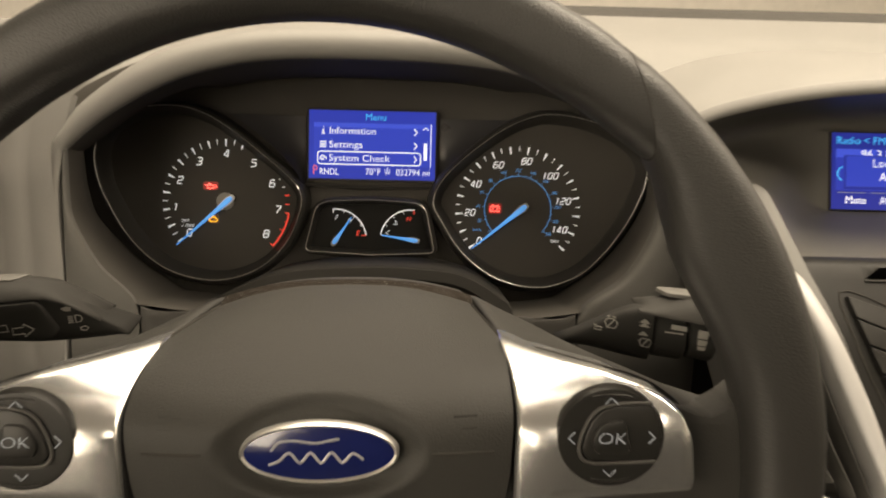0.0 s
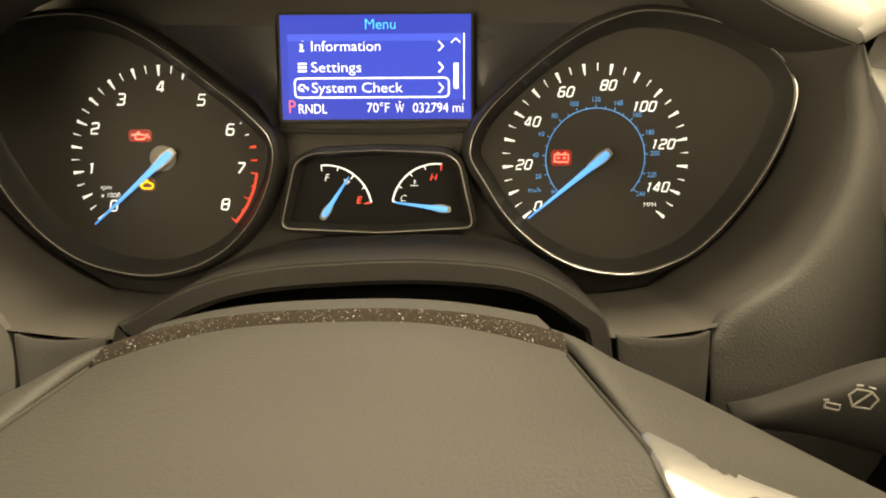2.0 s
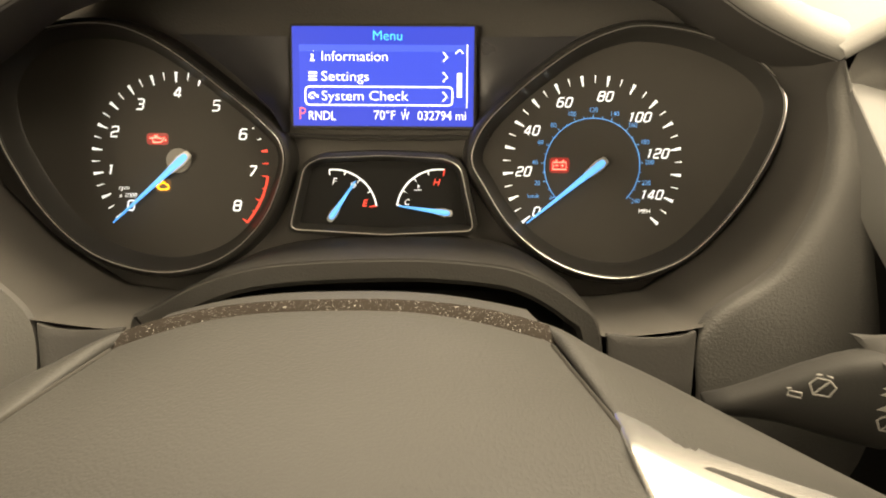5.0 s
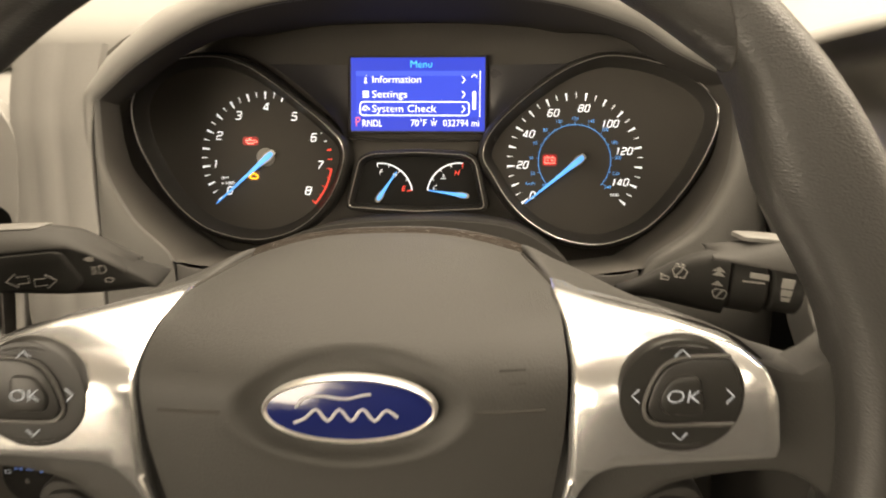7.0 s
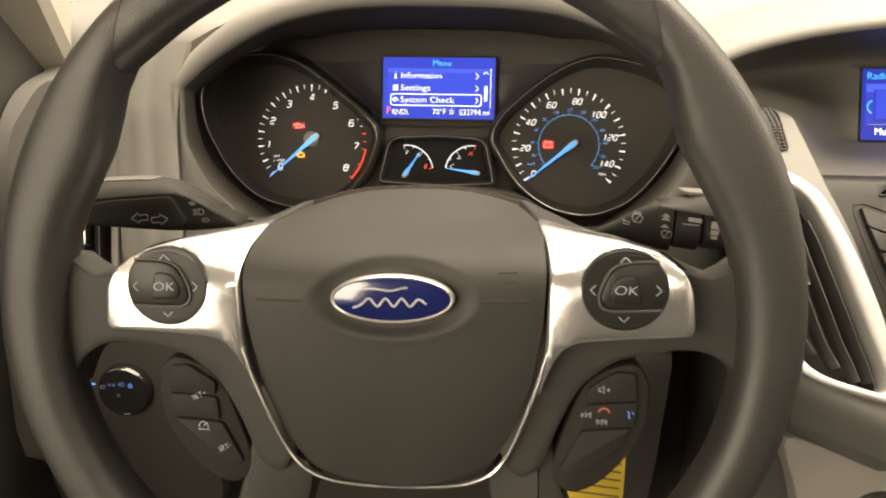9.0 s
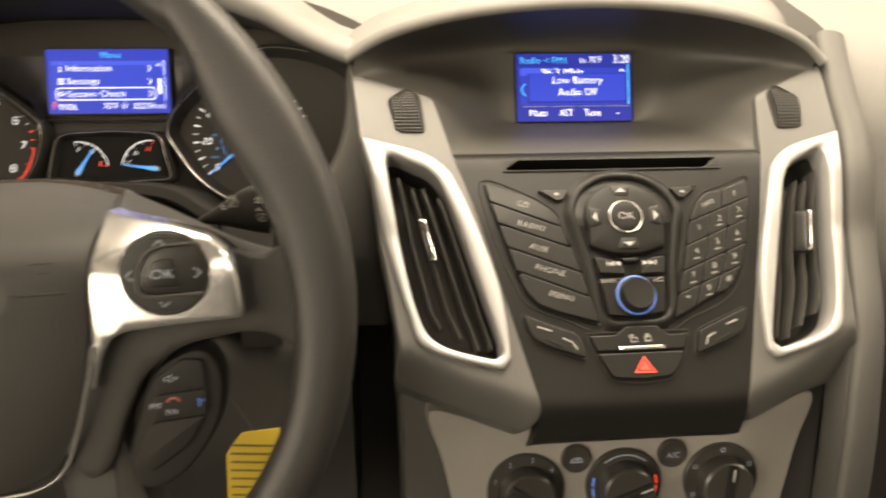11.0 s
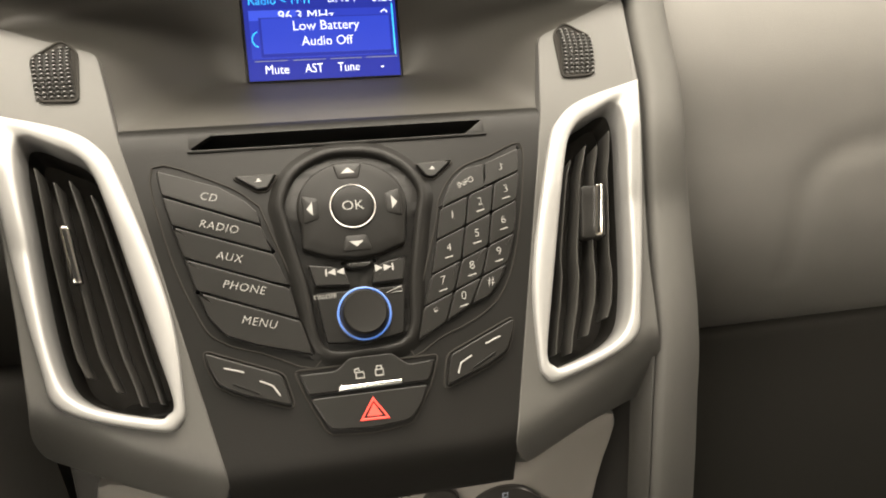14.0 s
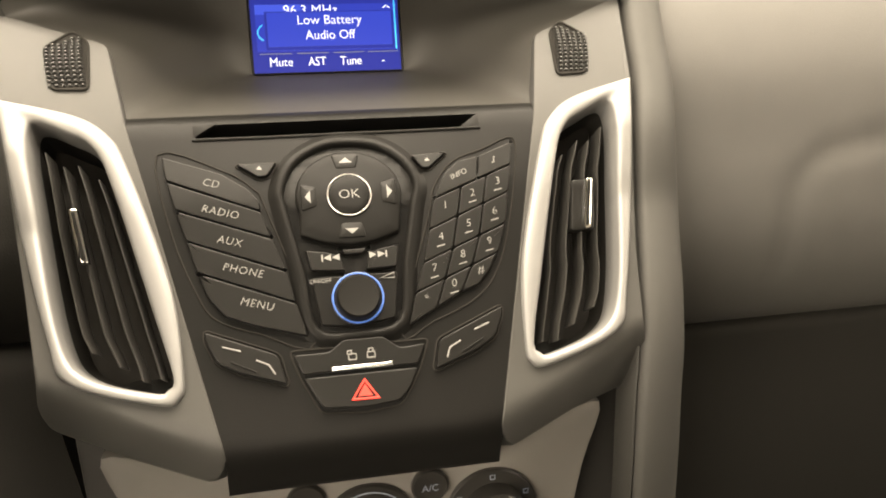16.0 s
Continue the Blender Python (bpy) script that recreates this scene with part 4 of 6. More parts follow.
# control wheel with OK
well = smooth([(-33, -5), (-34, 6), (-27, 20), (-12, 29), (3, 30.5), (18, 28), (31, 19), (37, 6), (34, -8), (27, -40), (22, -69), (0, -73), (-21, -70), (-26, -40)], 4)
part("wheel_surround", loft([ring(inset(well, -8), -4.6), ring(inset(well, -6.2), -3.6), ring(inset(well, -4.4), -2.0), ring(inset(well, -2.6), -0.9), ring(inset(well, -1.0), -0.7), ring(inset(well, 0.4), -1.6), ring(inset(well, 1.2), -4.8)], cap0=False, cap1=False, bend=sag), PANEL, panel, "raised rim round the control wheel", sharp=80)
part("well_floor", solid(fine(inset(well, 0.5)), -9, -4.2, 0.3, bend=sag), KEY, panel)
pad = rounded([(1 + 28.5 * math.cos(radians(a)), 0.5 + 25 * math.sin(radians(a))) for a in range(200, -21, -10)] + [(26, -21.5), (12, -26), (0, -27.2), (-13, -25.5), (-26.5, -20)], 1.5, 2)
pad = pad if area2(pad) > 0 else list(reversed(pad))
pad_rows2 = [ring(pad, -6), ring(pad, -1.7), ring(inset(pad, 0.5), -0.8), ring(inset(pad, 1.4), -0.4)]
for k2, w2 in ((0.8, -0.1), (0.6, 0.2), (0.4, 0.3), (0.2, 0.3)):
    pad_rows2.append([(1 + (u - 1) * k2, v * k2, w2) for u, v in inset(pad, 1.4)])
wheelpad = part("arrow_pad", loft(pad_rows2, bend=sag), PANEL, panel, "round charcoal arrow pad", sharp=60)
for name, cu, cv, turn in (("arrow_up", 0.5, 19.5, 0), ("arrow_left", -20.5, 0.3, 90), ("arrow_right", 22.3, 0.8, -90), ("arrow_down", 1, -19.5, 180)):
    rot = Matrix.Rotation(radians(turn), 2)
    o = [tuple(Vector((cu, cv)) + rot @ Vector(p)) for p in ((-7.5, 4), (-5.5, -4.2), (5.5, -4.2), (7.5, 4))]
    b = part("arrow_button", solid(rounded(o, 1.5), -3, 0.5, 0.8, bend=sag), KEY, wheelpad)
    part(name, solid([tuple(Vector((cu, cv)) + rot @ Vector(p)) for p in ((-3.6, -1.0), (3.6, -1.0), (0, 2.0))], 0.4, 0.62, 0, bend=sag), LABEL, b)
ok = part("ok_button", solid(circle(1, 0, 11, 40), -3, 1.8, 1.2, bend=sag), PANEL, wheelpad)
part("ok_ring", tube(ring(circle(1, 0, 11.5, 48), 1.0), 0.38, 0.6, bend=sag), DIMRING, ok, "thin chrome ring")
write("OK", 1, 0, 2.0, 5.0, LABEL, ok, bend=sag, span=11.0, bold=-0.04)
for name, o, cu in (("seek_back_button", [(-25, -28), (-13, -30), (-6, -33), (-4, -41.5), (-22, -40)], -11), ("seek_forward_button", [(25.5, -28), (23, -41), (6, -41.5), (8, -33), (14, -30)], 13)):
    k = key(name, rounded(o, 1.2), proud=-0.6)
    s = -1 if cu < 0 else 1
    for d in (-2.2, 2.2):
        part("seek_arrow", solid([(cu + d - 2 * s, -35.2), (cu + d + 2 * s, -33.4), (cu + d - 2 * s, -31.6)], -0.7, -0.4, 0, bend=sag), LABEL, k)
    part("seek_bar", solid([(cu + 4.4 * s, -35.2), (cu + 5.2 * s, -35.2), (cu + 5.2 * s, -31.6), (cu + 4.4 * s, -31.6)], -0.7, -0.4, 0, bend=sag), LABEL, k)
key("eject_mouth", rounded([(-8, -29), (10, -29), (6, -32.5), (-4, -32.5)], 1.5), proud=-1.0)
lower = key("knob_plate", rounded([(-22.5, -43), (23.5, -43), (20, -68), (0, -71), (-19, -69)], 2), PANEL, proud=-1.2)
write("ON/OFF", -17.5, -45.6, -0.6, 2.2, LABEL, lower, bend=sag)
part("volume_wedge", tube(ring([(13, -46.5), (21, -46.5), (21, -43.8)], -1.0), 0.3, 0.15, k=6, bend=sag), LABEL, lower)
knob = part("volume_knob", loft([ring(circle(1, -56, 14, 40), -2), ring(circle(1, -56, 14, 40), -0.5), ring(circle(1, -56, 11.8, 40), 0.6), ring(circle(1, -56, 11.2, 40), 5.2), ring(circle(1, -56, 10.2, 40), 6.8), ring(circle(1, -56, 8.4, 40), 6.6)], bend=sag), KEY, panel, "black volume knob in a blue lit ring")
part("lit_ring", tube(ring(circle(1, -56, 13, 48), 0.2), 0.55, 0.5, bend=sag), RINGBLUE, knob, "blue light ring")
# three-cornered buttons and the disc slot
for o in ([(-57, 21.5), (-36, 21.5), (-41, 14), (-46, 13.5)], [(37, 21.5), (57, 22.5), (46, 13.5), (42, 14)]):
    k = key("corner_button", rounded(o, 1.4), proud=-0.8, gap=0.1)
    joint(inset(rounded(o, 1.4) if area2(o) > 0 else list(reversed(rounded(o, 1.4))), -0.7), 0.8)
    cu = sum(p[0] for p in o) / 4
    part("button_mark", solid([(cu - 1.5, 17.6), (cu + 1.5, 17.6), (cu, 19.6)], -1.0, -0.6, 0, bend=sag), LABEL, k)
part("disc_slot", solid([(-92, 32), (92, 32), (92, 52), (-92, 52)], -34, -27, 0, bend=sag), VOID, panel, "black disc slot")
part("slot_lip", tube(ring([(-79, 37.4), (-40, 37.2), (0, 37.2), (40, 37.2), (79, 37.4)], -4.0), 0.9, 0.9, closed=False, k=8, bend=sag), PANEL, panel)
for side in (-1, 1):
    corner = [(66, 37.4), (78.5, 37.4), (78.5, 46.6)] if side > 0 else [(-66, 46.6), (-78.5, 46.6), (-78.5, 38.6)]
    part("slot_corner", solid(corner, -9, -4.1, 0.3, bend=sag), PANEL, panel)
# call buttons
for side in (1, -1):
    o = [(41, -81), (77, -66), (76, -72), (71, -83), (60, -89), (37, -97)]
    o = o if side > 0 else [(-u, v) for u, v in o]
    k = key("call_button", rounded(o, 3), KEY, proud=-0.4)
    joint(inset(rounded(o, 3), -0.8 if area2(o) > 0 else -0.8), 0.8)
    bar = [(44, -91), (46, -86), (52, -83)] if side > 0 else [(-52, -83), (-46, -86), (-43, -91)]
    part("phone_mark", tube(ring(bar, -0.1), 0.42, 0.2, closed=False, k=6, bend=sag), LABEL, k)
    bar = [(60, -78), (68, -75)] if side > 0 else [(-68, -75), (-59, -78)]
    part("phone_mark", tube(ring(bar, -0.1), 0.42, 0.2, closed=False, k=6, bend=sag), LABEL, k)
    bar = [(52, -89), (64, -83)] if side > 0 else [(-64, -83), (-52, -89)]
    part("button_edge", tube(ring(bar, -0.1), 0.5, 0.3, closed=False, k=6, bend=sag), PANEL, k)
# locks and hazard lights
lock = key("lock_button", rounded([(-34, -82), (-30, -93), (29, -93), (34, -82), (20, -83), (12, -76.5), (-9, -76.5), (-16, -82)], 2), proud=-0.6)
icon("unlocked_symbol", [[(-2, -2), (-2, 1), (2, 1), (2, -2), (-2, -2)], [(-2.6, 1), (-2.6, 2.6), (-0.4, 3), (-0.4, 1.6)]], -4.5, -85.5, 0.95, LABEL, lock, w=-0.4, wide=0.7)
icon("locked_symbol", [[(-2, -2), (-2, 1), (2, 1), (2, -2), (-2, -2)], [(-1.2, 1), (-1.2, 2.8), (1.2, 2.8), (1.2, 1)]], 5.0, -85.2, 0.95, LABEL, lock, w=-0.4, wide=0.7)
part("lock_bar", solid(rounded([(-15.5, -92.5), (15.5, -92.5), (15.5, -90.3), (-15.5, -90.3)], 0.6), -1.5, 0.4, 0.4, bend=sag), SILVER, lock, "thin bright metal bar")
hazard = key("hazard_button", rounded([(-30, -94), (29, -94), (24, -104), (18, -110.5), (0, -112), (-21, -110.5)], 3), proud=-0.6)
part("hazard_triangle", tube(ring([(0.5, -98), (7, -107.5), (-6, -107.2)], -0.3), 1.0, 0.3, k=6, bend=sag), REDPRINT, hazard, "red hazard triangle")
part("hazard_triangle", solid([(0.5, -100), (4, -106), (-3.2, -105.8)], -0.7, -0.35, 0, bend=sag), REDPRINT, hazard)
joint(rounded([(-36, -80), (-31, -94), (-22, -112), (0, -114), (19, -112), (30, -95), (36, -80)], 3), 0.9)

# pods with the air vents
POD = [(-178, 121), (-149, 108.5), (-120, 96), (-111.5, 44), (-102, 6), (-68, -131), (-73, -139), (-110, -123), (-146, -105), (-153, -95), (-160, -40), (-166, 0), (-176, 62)]
VENT_OUT = [(-174, 58), (-175, 64), (-175, 64.4), (-169, 63), (-137, 53.5), (-121, 42), (-112, 24), (-92, -41), (-87, -88), (-89, -98), (-98, -100.5), (-139, -86), (-149, -63), (-163, -3)]
VENT_IN = [(-160, 48), (-140, 43.5), (-127, 33), (-118, 8), (-100, -57), (-92, -87), (-94.5, -93), (-101, -94), (-132, -83), (-144, -61), (-154, -4)]
edge_l = lerp_table([(-83, -132), (-61, -144), (-4, -154), (48, -160)])
edge_r = lerp_table([(-90, -92), (-57, -100), (8, -118), (33, -127), (43, -138)])


def vent_pod(side):
    s = 1 if side < 0 else -1

    def place(u, v, w):
        return sag(s * u, v, w)
    t = thing("air_vent", STACK, "silver framed air vent with upright black slats in a grey pod", "air vent", "centre air vents")
    cut_out, cut_in = resample(smooth(VENT_OUT, 6), 140, (-1, 1)), resample(smooth(VENT_IN, 6), 140, (-1, 1))
    # grey plate round the frame
    own = {(-146, -105): (-147, -111), (-153, -95): (-155, -102)} if side > 0 else {(-178, 121): (-175, 115.5), (-149, 108.5): (-149, 106)}
    outline = [own.get(p, p) for p in POD]
    pod = resample(fine(rounded(outline, 4), 3), 140, (-1, 1))
    rows = [ring(inset(pod, -0.5), -30), ring(pod, -5), ring(inset(pod, 0.3), -3.9), ring(inset(pod, 0.8), -3.5)]
    for i in range(1, 9):
        f = i / 8
        rows.append([(a[0] + (b[0] - a[0]) * f, a[1] + (b[1] - a[1]) * f, -3.5 - 0.5 * f) for a, b in zip(inset(pod, 0.8), inset(cut_out, 1.8))])
    part("pod", loft(rows, cap0=False, cap1=False, bend=place), GREY, t, "satin grey plate of the pod")
    frame_rows = [ring(cut_out, -7)]
    for f, w in ((0.0, -2.2), (0.05, -1.1), (0.14, -0.4), (0.3, 0.0), (0.5, 0.0), (0.7, -0.3), (0.86, -1.0), (0.95, -2.0), (1.0, -3.6)):
        frame_rows.append([(a[0] + (b[0] - a[0]) * f, a[1] + (b[1] - a[1]) * f, w) for a, b in zip(cut_out, cut_in)])
    frame_rows.append(ring(inset(cut_in, 0.6), -22))
    part("frame", loft(frame_rows, cap0=False, cap1=False, bend=place), FRAME, t, "bright silver frame", sharp=60)
    part("duct", loft([ring(inset(cut_in, 0.8), -20), ring(inset(cut_in, 2), -40)], cap0=False, cap1=True, bend=place), VOID, t)
    for i, f in enumerate((0.2, 0.42, 0.64, 0.86)):
        path = []
        for j in range(17):
            v = 44 - j * 8.2
            a, b = edge_l(v), edge_r(v)
            u = a + (b - a) * f
            path.append((u, v))
        path = [p for p in path if p[1] < 40 - 16 * f + (4 if f < 0.3 else 0) and p[1] > -82 - f * 10 + (10 if f < 0.3 else 0)]
        rows = []
        for u, v in path:
            d = 1.8 * max(0.0, min(1.0, (v + 44) / 8, (22 - v) / 8)) if side > 0 else 0.0
            rows.append([(u - 0.5 + d, v, -24), (u - 0.5 + d, v, -8.2), (u - 0.25 + d, v, -7.6), (u + 0.25 + d, v, -7.6), (u + 0.5 + d, v, -8.2), (u + 0.5 + d, v, -24)])
        part("slat", loft(rows, bend=place), SLAT, t)
    cu = -136.5
    if side > 0:
        part("tab_carrier", solid(rounded([(cu - 6, 3), (cu + 8, 3), (cu + 13, -27), (cu - 1, -27)], 2), -12, -5.0, 1.0, bend=place), KEY, t)
    tab = part("tab", solid(rounded([(cu - 4.2, 3), (cu + 0.2, 3), (cu + 6.0, -26.5), (cu + 1.6, -26.5)], 1.6), -7, -3.0, 0.9, bend=place), CHROME, t, "small chrome sliding tab")
    part("tab_core", solid(rounded([(cu - 2.8, 1.4), (cu - 0.9, 1.4), (cu + 4.6, -24.8), (cu + 2.7, -24.8)], 0.9), -3.2, -2.8, 0.2, bend=place), KEY, tab)
    # ribbed thumb wheel above the frame
    well = rounded([(-153, 94), (-137, 104.5), (-129, 97), (-129.5, 68), (-149, 69)], 4)
    if area2(well) < 0:
        well.reverse()
    wheel = part("thumb_wheel", solid(fine(well, 4), -14, -3.2, 0.5, bend=place), VOID, t, "ribbed black thumb wheel in a smooth bezel")
    part("bezel", tube(ring(fine(inset(well, 0.6), 4), -3.0), 0.7, 0.8, bend=place), VOID, wheel)
    bm = bmesh.new()
    for i in range(13):
        for j in range(6):
            v = 71.6 + i * 2.3
            u = -148.6 + j * 3.2 + (v - 72) * -0.06
            if v > 92.8 + (u + 150) * 0.62 or u > -131.6:
                continue
            h = 4.0 * math.sin(math.pi * (i + 0.5) / 13)
            m = bmesh.ops.create_cube(bm, size=1)
            for q in m["verts"]:
                k = 0.3 if q.co.z > 0 else 1.02
                q.co = Vector(place(u + q.co.x * 3.2 * k, v + q.co.y * 2.3 * k, -3.2 + h * 0.9 + q.co.z * 1.5)) * 0.001
    bmesh.ops.recalc_face_normals(bm, faces=bm.faces)
    part("ribs", bm, RIBS, wheel, kind="stuff")
    return t


vent_pod(-1)
vent_pod(1)

# hooded display above the radio
hooded = thing("radio_display", RADIO, "blue lit radio display in a dark hooded recess", "display")
part("backing", solid(rounded([(-50.2, -0.7), (50.2, -0.7), (50.2, 57.7), (-50.2, 57.7)], 1), -14, -1.5, 0.5), VOID, hooded, "dark panel round the display")
sheet("lit_area", -49.5, 49.5, 0, 57, -1.2, SCREENLO, hooded)
sheet("list_field", -46.5, 46.8, 14.0, 45.0, -1.0, SCREEN, hooded)
sheet("list_head", -46.5, -16.0, 38.5, 45.0, -0.9, SCREENHI, hooded)
sheet("message_box", -40.5, 46.0, 14.8, 40.2, -0.66, SCREENLO, hooded)
sheet("message_face", -39.0, 44.5, 17.0, 39.6, -0.5, SCREENMID, hooded)
write("Radio < FM1", -46.5, 51.0, -0.8, 5.4, CYAN, hooded, align="LEFT", span=39.0)
write("Ext", 5.0, 50.8, -0.8, 3.8, GLYPH, hooded, align="LEFT", squeeze=0.85)
write("70°F", 13.4, 51.4, -0.8, 5.4, GLYPH, hooded, align="LEFT", squeeze=0.76)
write("3:20", 48.6, 51.9, -0.8, 7.0, GLYPH, hooded, align="RIGHT", squeeze=0.84)
write("Low Battery", 2.5, 34.2, -0.4, 6.0, GLYPH, hooded, span=43.0)
write("Audio Off", 2.5, 24.2, -0.4, 6.0, GLYPH, hooded, span=33.5)
for body, u, span in (("Mute", -31.5, 14.8), ("AST", -7.5, 11.8), ("Tune", 15.2, 14.2), ("-", 37.5, 2.0)):
    write(body, u, 6.6, -0.8, 5.7, GLYPH, hooded, span=span)
for u in (-45.0, -20.5, 3.5, 27.0):
    sheet("soft_key_line", u, u + 21.0, 12.2, 12.7, -0.8, PALEBLUE, hooded)
sheet("scroll_line", 46.6, 47.6, 14.0, 47.5, -0.7, CYAN, hooded)
part("chevron", tube([(39.4, 41.6, -0.6), (41.6, 43.6, -0.6), (43.8, 41.6, -0.6)], 0.4, 0.12, closed=False, k=6), GLYPH, hooded)
write("96.3 MHz", -28.0, 41.0, -0.8, 6.0, GLYPH, hooded, align="LEFT", span=36.0)
part("source_ring", tube([(-40.2 + 5.2 * math.cos(radians(a)), 26.5 + 5.2 * math.sin(radians(a)), -0.6) for a in range(110, 251, 14)], 0.4, 0.12, closed=False, k=6), CYAN, hooded)

surround = thing("stack_surround", HOOD, "pale grey padded hood and surround of the centre stack", "dashboard")
LIP = [(-188, -2), (-170, 8), (-150, 15.5), (-110, 24), (-60, 29), (0, 31), (60, 29), (110, 24), (152, 15.5), (176, 6), (190, -6)]
lip = smooth(LIP, 5, closed=False)


def lip_row(d, w):
    """The arch of the lip moved outwards by d and back to w; its feet rise to the dash top behind."""
    out = []
    for p in lifted([(-u, v) for u, v in lip], d, 0):
        f = max(0.0, 1 - (p[0] / 190) ** 2)
        q = (-p[0], p[1])
        floor = 12 if q[0] < 0 else -60
        rise = 0.42 * max(0.0, -w - 12)
        out.append((q[0], (max(q[1], floor) if w < -40 else q[1]) + rise, w + 30 * f))
    return out


part("lip", loft([lip_row(0, -2), lip_row(0.8, 1.5), lip_row(4, 3), lip_row(9, 0)], closed=False), DASH, surround, "rounded front lip of the hood", sharp=80)
part("hood", loft([lip_row(9, 0), lip_row(14, -10), lip_row(17, -50), lip_row(12, -140), lip_row(2, -230)], closed=False), DASH, surround, "pale grey padded hood over the display", sharp=80)
# smooth dark funnel from the lip, the pods and the panel's head back to the display
recess = thing("display_recess", Matrix.Identity(4), "smooth dark recess round the radio display", "dashboard")


def run(pts, n):
    """n even steps along an open line in space, the last point left off."""
    q = np.array([tuple(p) for p in pts], float)
    d = np.concatenate([[0], np.cumsum(np.linalg.norm(np.diff(q, axis=0), axis=1))])
    return [Vector([np.interp(a, d, q[:, c]) for c in range(3)]) for a in np.linspace(0, d[-1], n, endpoint=False)]


def from_stack(u, v, w):
    return STACK @ (Vector(sag(u, v, w)) * 0.001)


lip_in = [HOOD @ (Vector(p) * 0.001) for p in lip_row(0, -2)]
lip_in = [p for p in lip_in if p.x < 0.3326 + 0.186]
floor_line = [from_stack(u, 53.8, -9.6) for u in range(-116, 117, 8)]
right_line = [from_stack(*p) for p in ((116, 53.8, -9.6), (118, 66, -8), (120.5, 95, -7), (134, 102, -7), (149, 108.5, -7), (178, 121, -7))]
left_line = [from_stack(-u, v, w) for u, v, w in ((175, 115.5, -7), (149, 106, -7), (134, 101, -7), (120.5, 95, -7), (118, 66, -8), (116, 53.8, -9.6))]
front = run(floor_line, 40) + run(right_line, 30) + run(list(reversed(lip_in)), 60) + run(left_line, 30)


def at_radio(u, v, w):
    return RADIO @ (Vector((u, v, w)) * 0.001)


back = run([at_radio(-51.5, -1.8, -1.9), at_radio(51.5, -1.8, -1.9)], 40) + run([at_radio(*p) for p in ((51.5, -1.8, -1.9), (51.5, 58.6, -1.9))], 30) + run([at_radio(*p) for p in ((51.5, 58.6, -1.9), (-51.5, 58.6, -1.9))], 60) + run([at_radio(*p) for p in ((-51.5, 58.6, -1.9), (-51.5, -1.8, -1.9))], 30)
rows = []
for i in range(17):
    f = i / 16
    k = f + 0.25 * f * (1 - f)
    row = [(a * (1 - k) + b * k + Vector((0, 0.02 * math.sin(math.pi * f), 0))) * 1000 for a, b in zip(front, back)]
    for _ in range(int(26 * math.sin(math.pi * f) ** 0.7) if 0 < i < 16 else 0):
        row = [row[j - 1] * 0.25 + row[j] * 0.5 + row[(j + 1) % len(row)] * 0.25 for j in range(len(row))]
    rows.append(row)
part("lining", loft(rows, cap0=False, cap1=False), LINING, recess, "dark smooth lining of the recess", sharp=170)
part("back_panel", loft([rows[-1], [p + Vector((0, 4, 0)) for p in rows[-1]]], cap0=False), LINING, recess)
side_bands = thing("side_band", STACK, "smooth grey band running down beside the vent pod", "dashboard")


def band_sag(u, v, w):
    back = 25 * (max(0.0, v) / 115) ** 1.5 + 0.0012 * max(0.0, -60 - v) ** 2 + flank(u, v)
    k = 1 + back / 369
    return (u * k, -114 + (v + 114) * k, w - back)


# outer band that runs down beside the passenger's pod
path = smooth([(184, 150), (181, 128), (179, 90), (178, 62), (168, 0), (162, -40), (155, -95), (150, -130), (146, -200), (144, -290)], 5, closed=False)


def band_rows(profile):
    return [[band_sag(u + d, v, w - 0.0022 * max(0, -50 - v) ** 2) for u, v in path] for d, w in profile]


part("band", loft(band_rows(((0.6, -34), (1.6, -9), (3, -4.4), (5.5, -2.6), (10, -2), (16, -3), (21, -5.5), (26, -9), (30, -14), (33, -20), (36, -30), (38, -45), (39, -75), (39, -140))), closed=False), BAND, side_bands, "smooth grey band beside the pod", sharp=85)
part("seam_strip", loft(band_rows(((-2, -34), (-1.2, -10), (0.2, -8.2), (1.2, -10), (1.4, -34))), closed=False), DASH_SIDE, side_bands, "dark strip in the joint beside the pod", sharp=85)

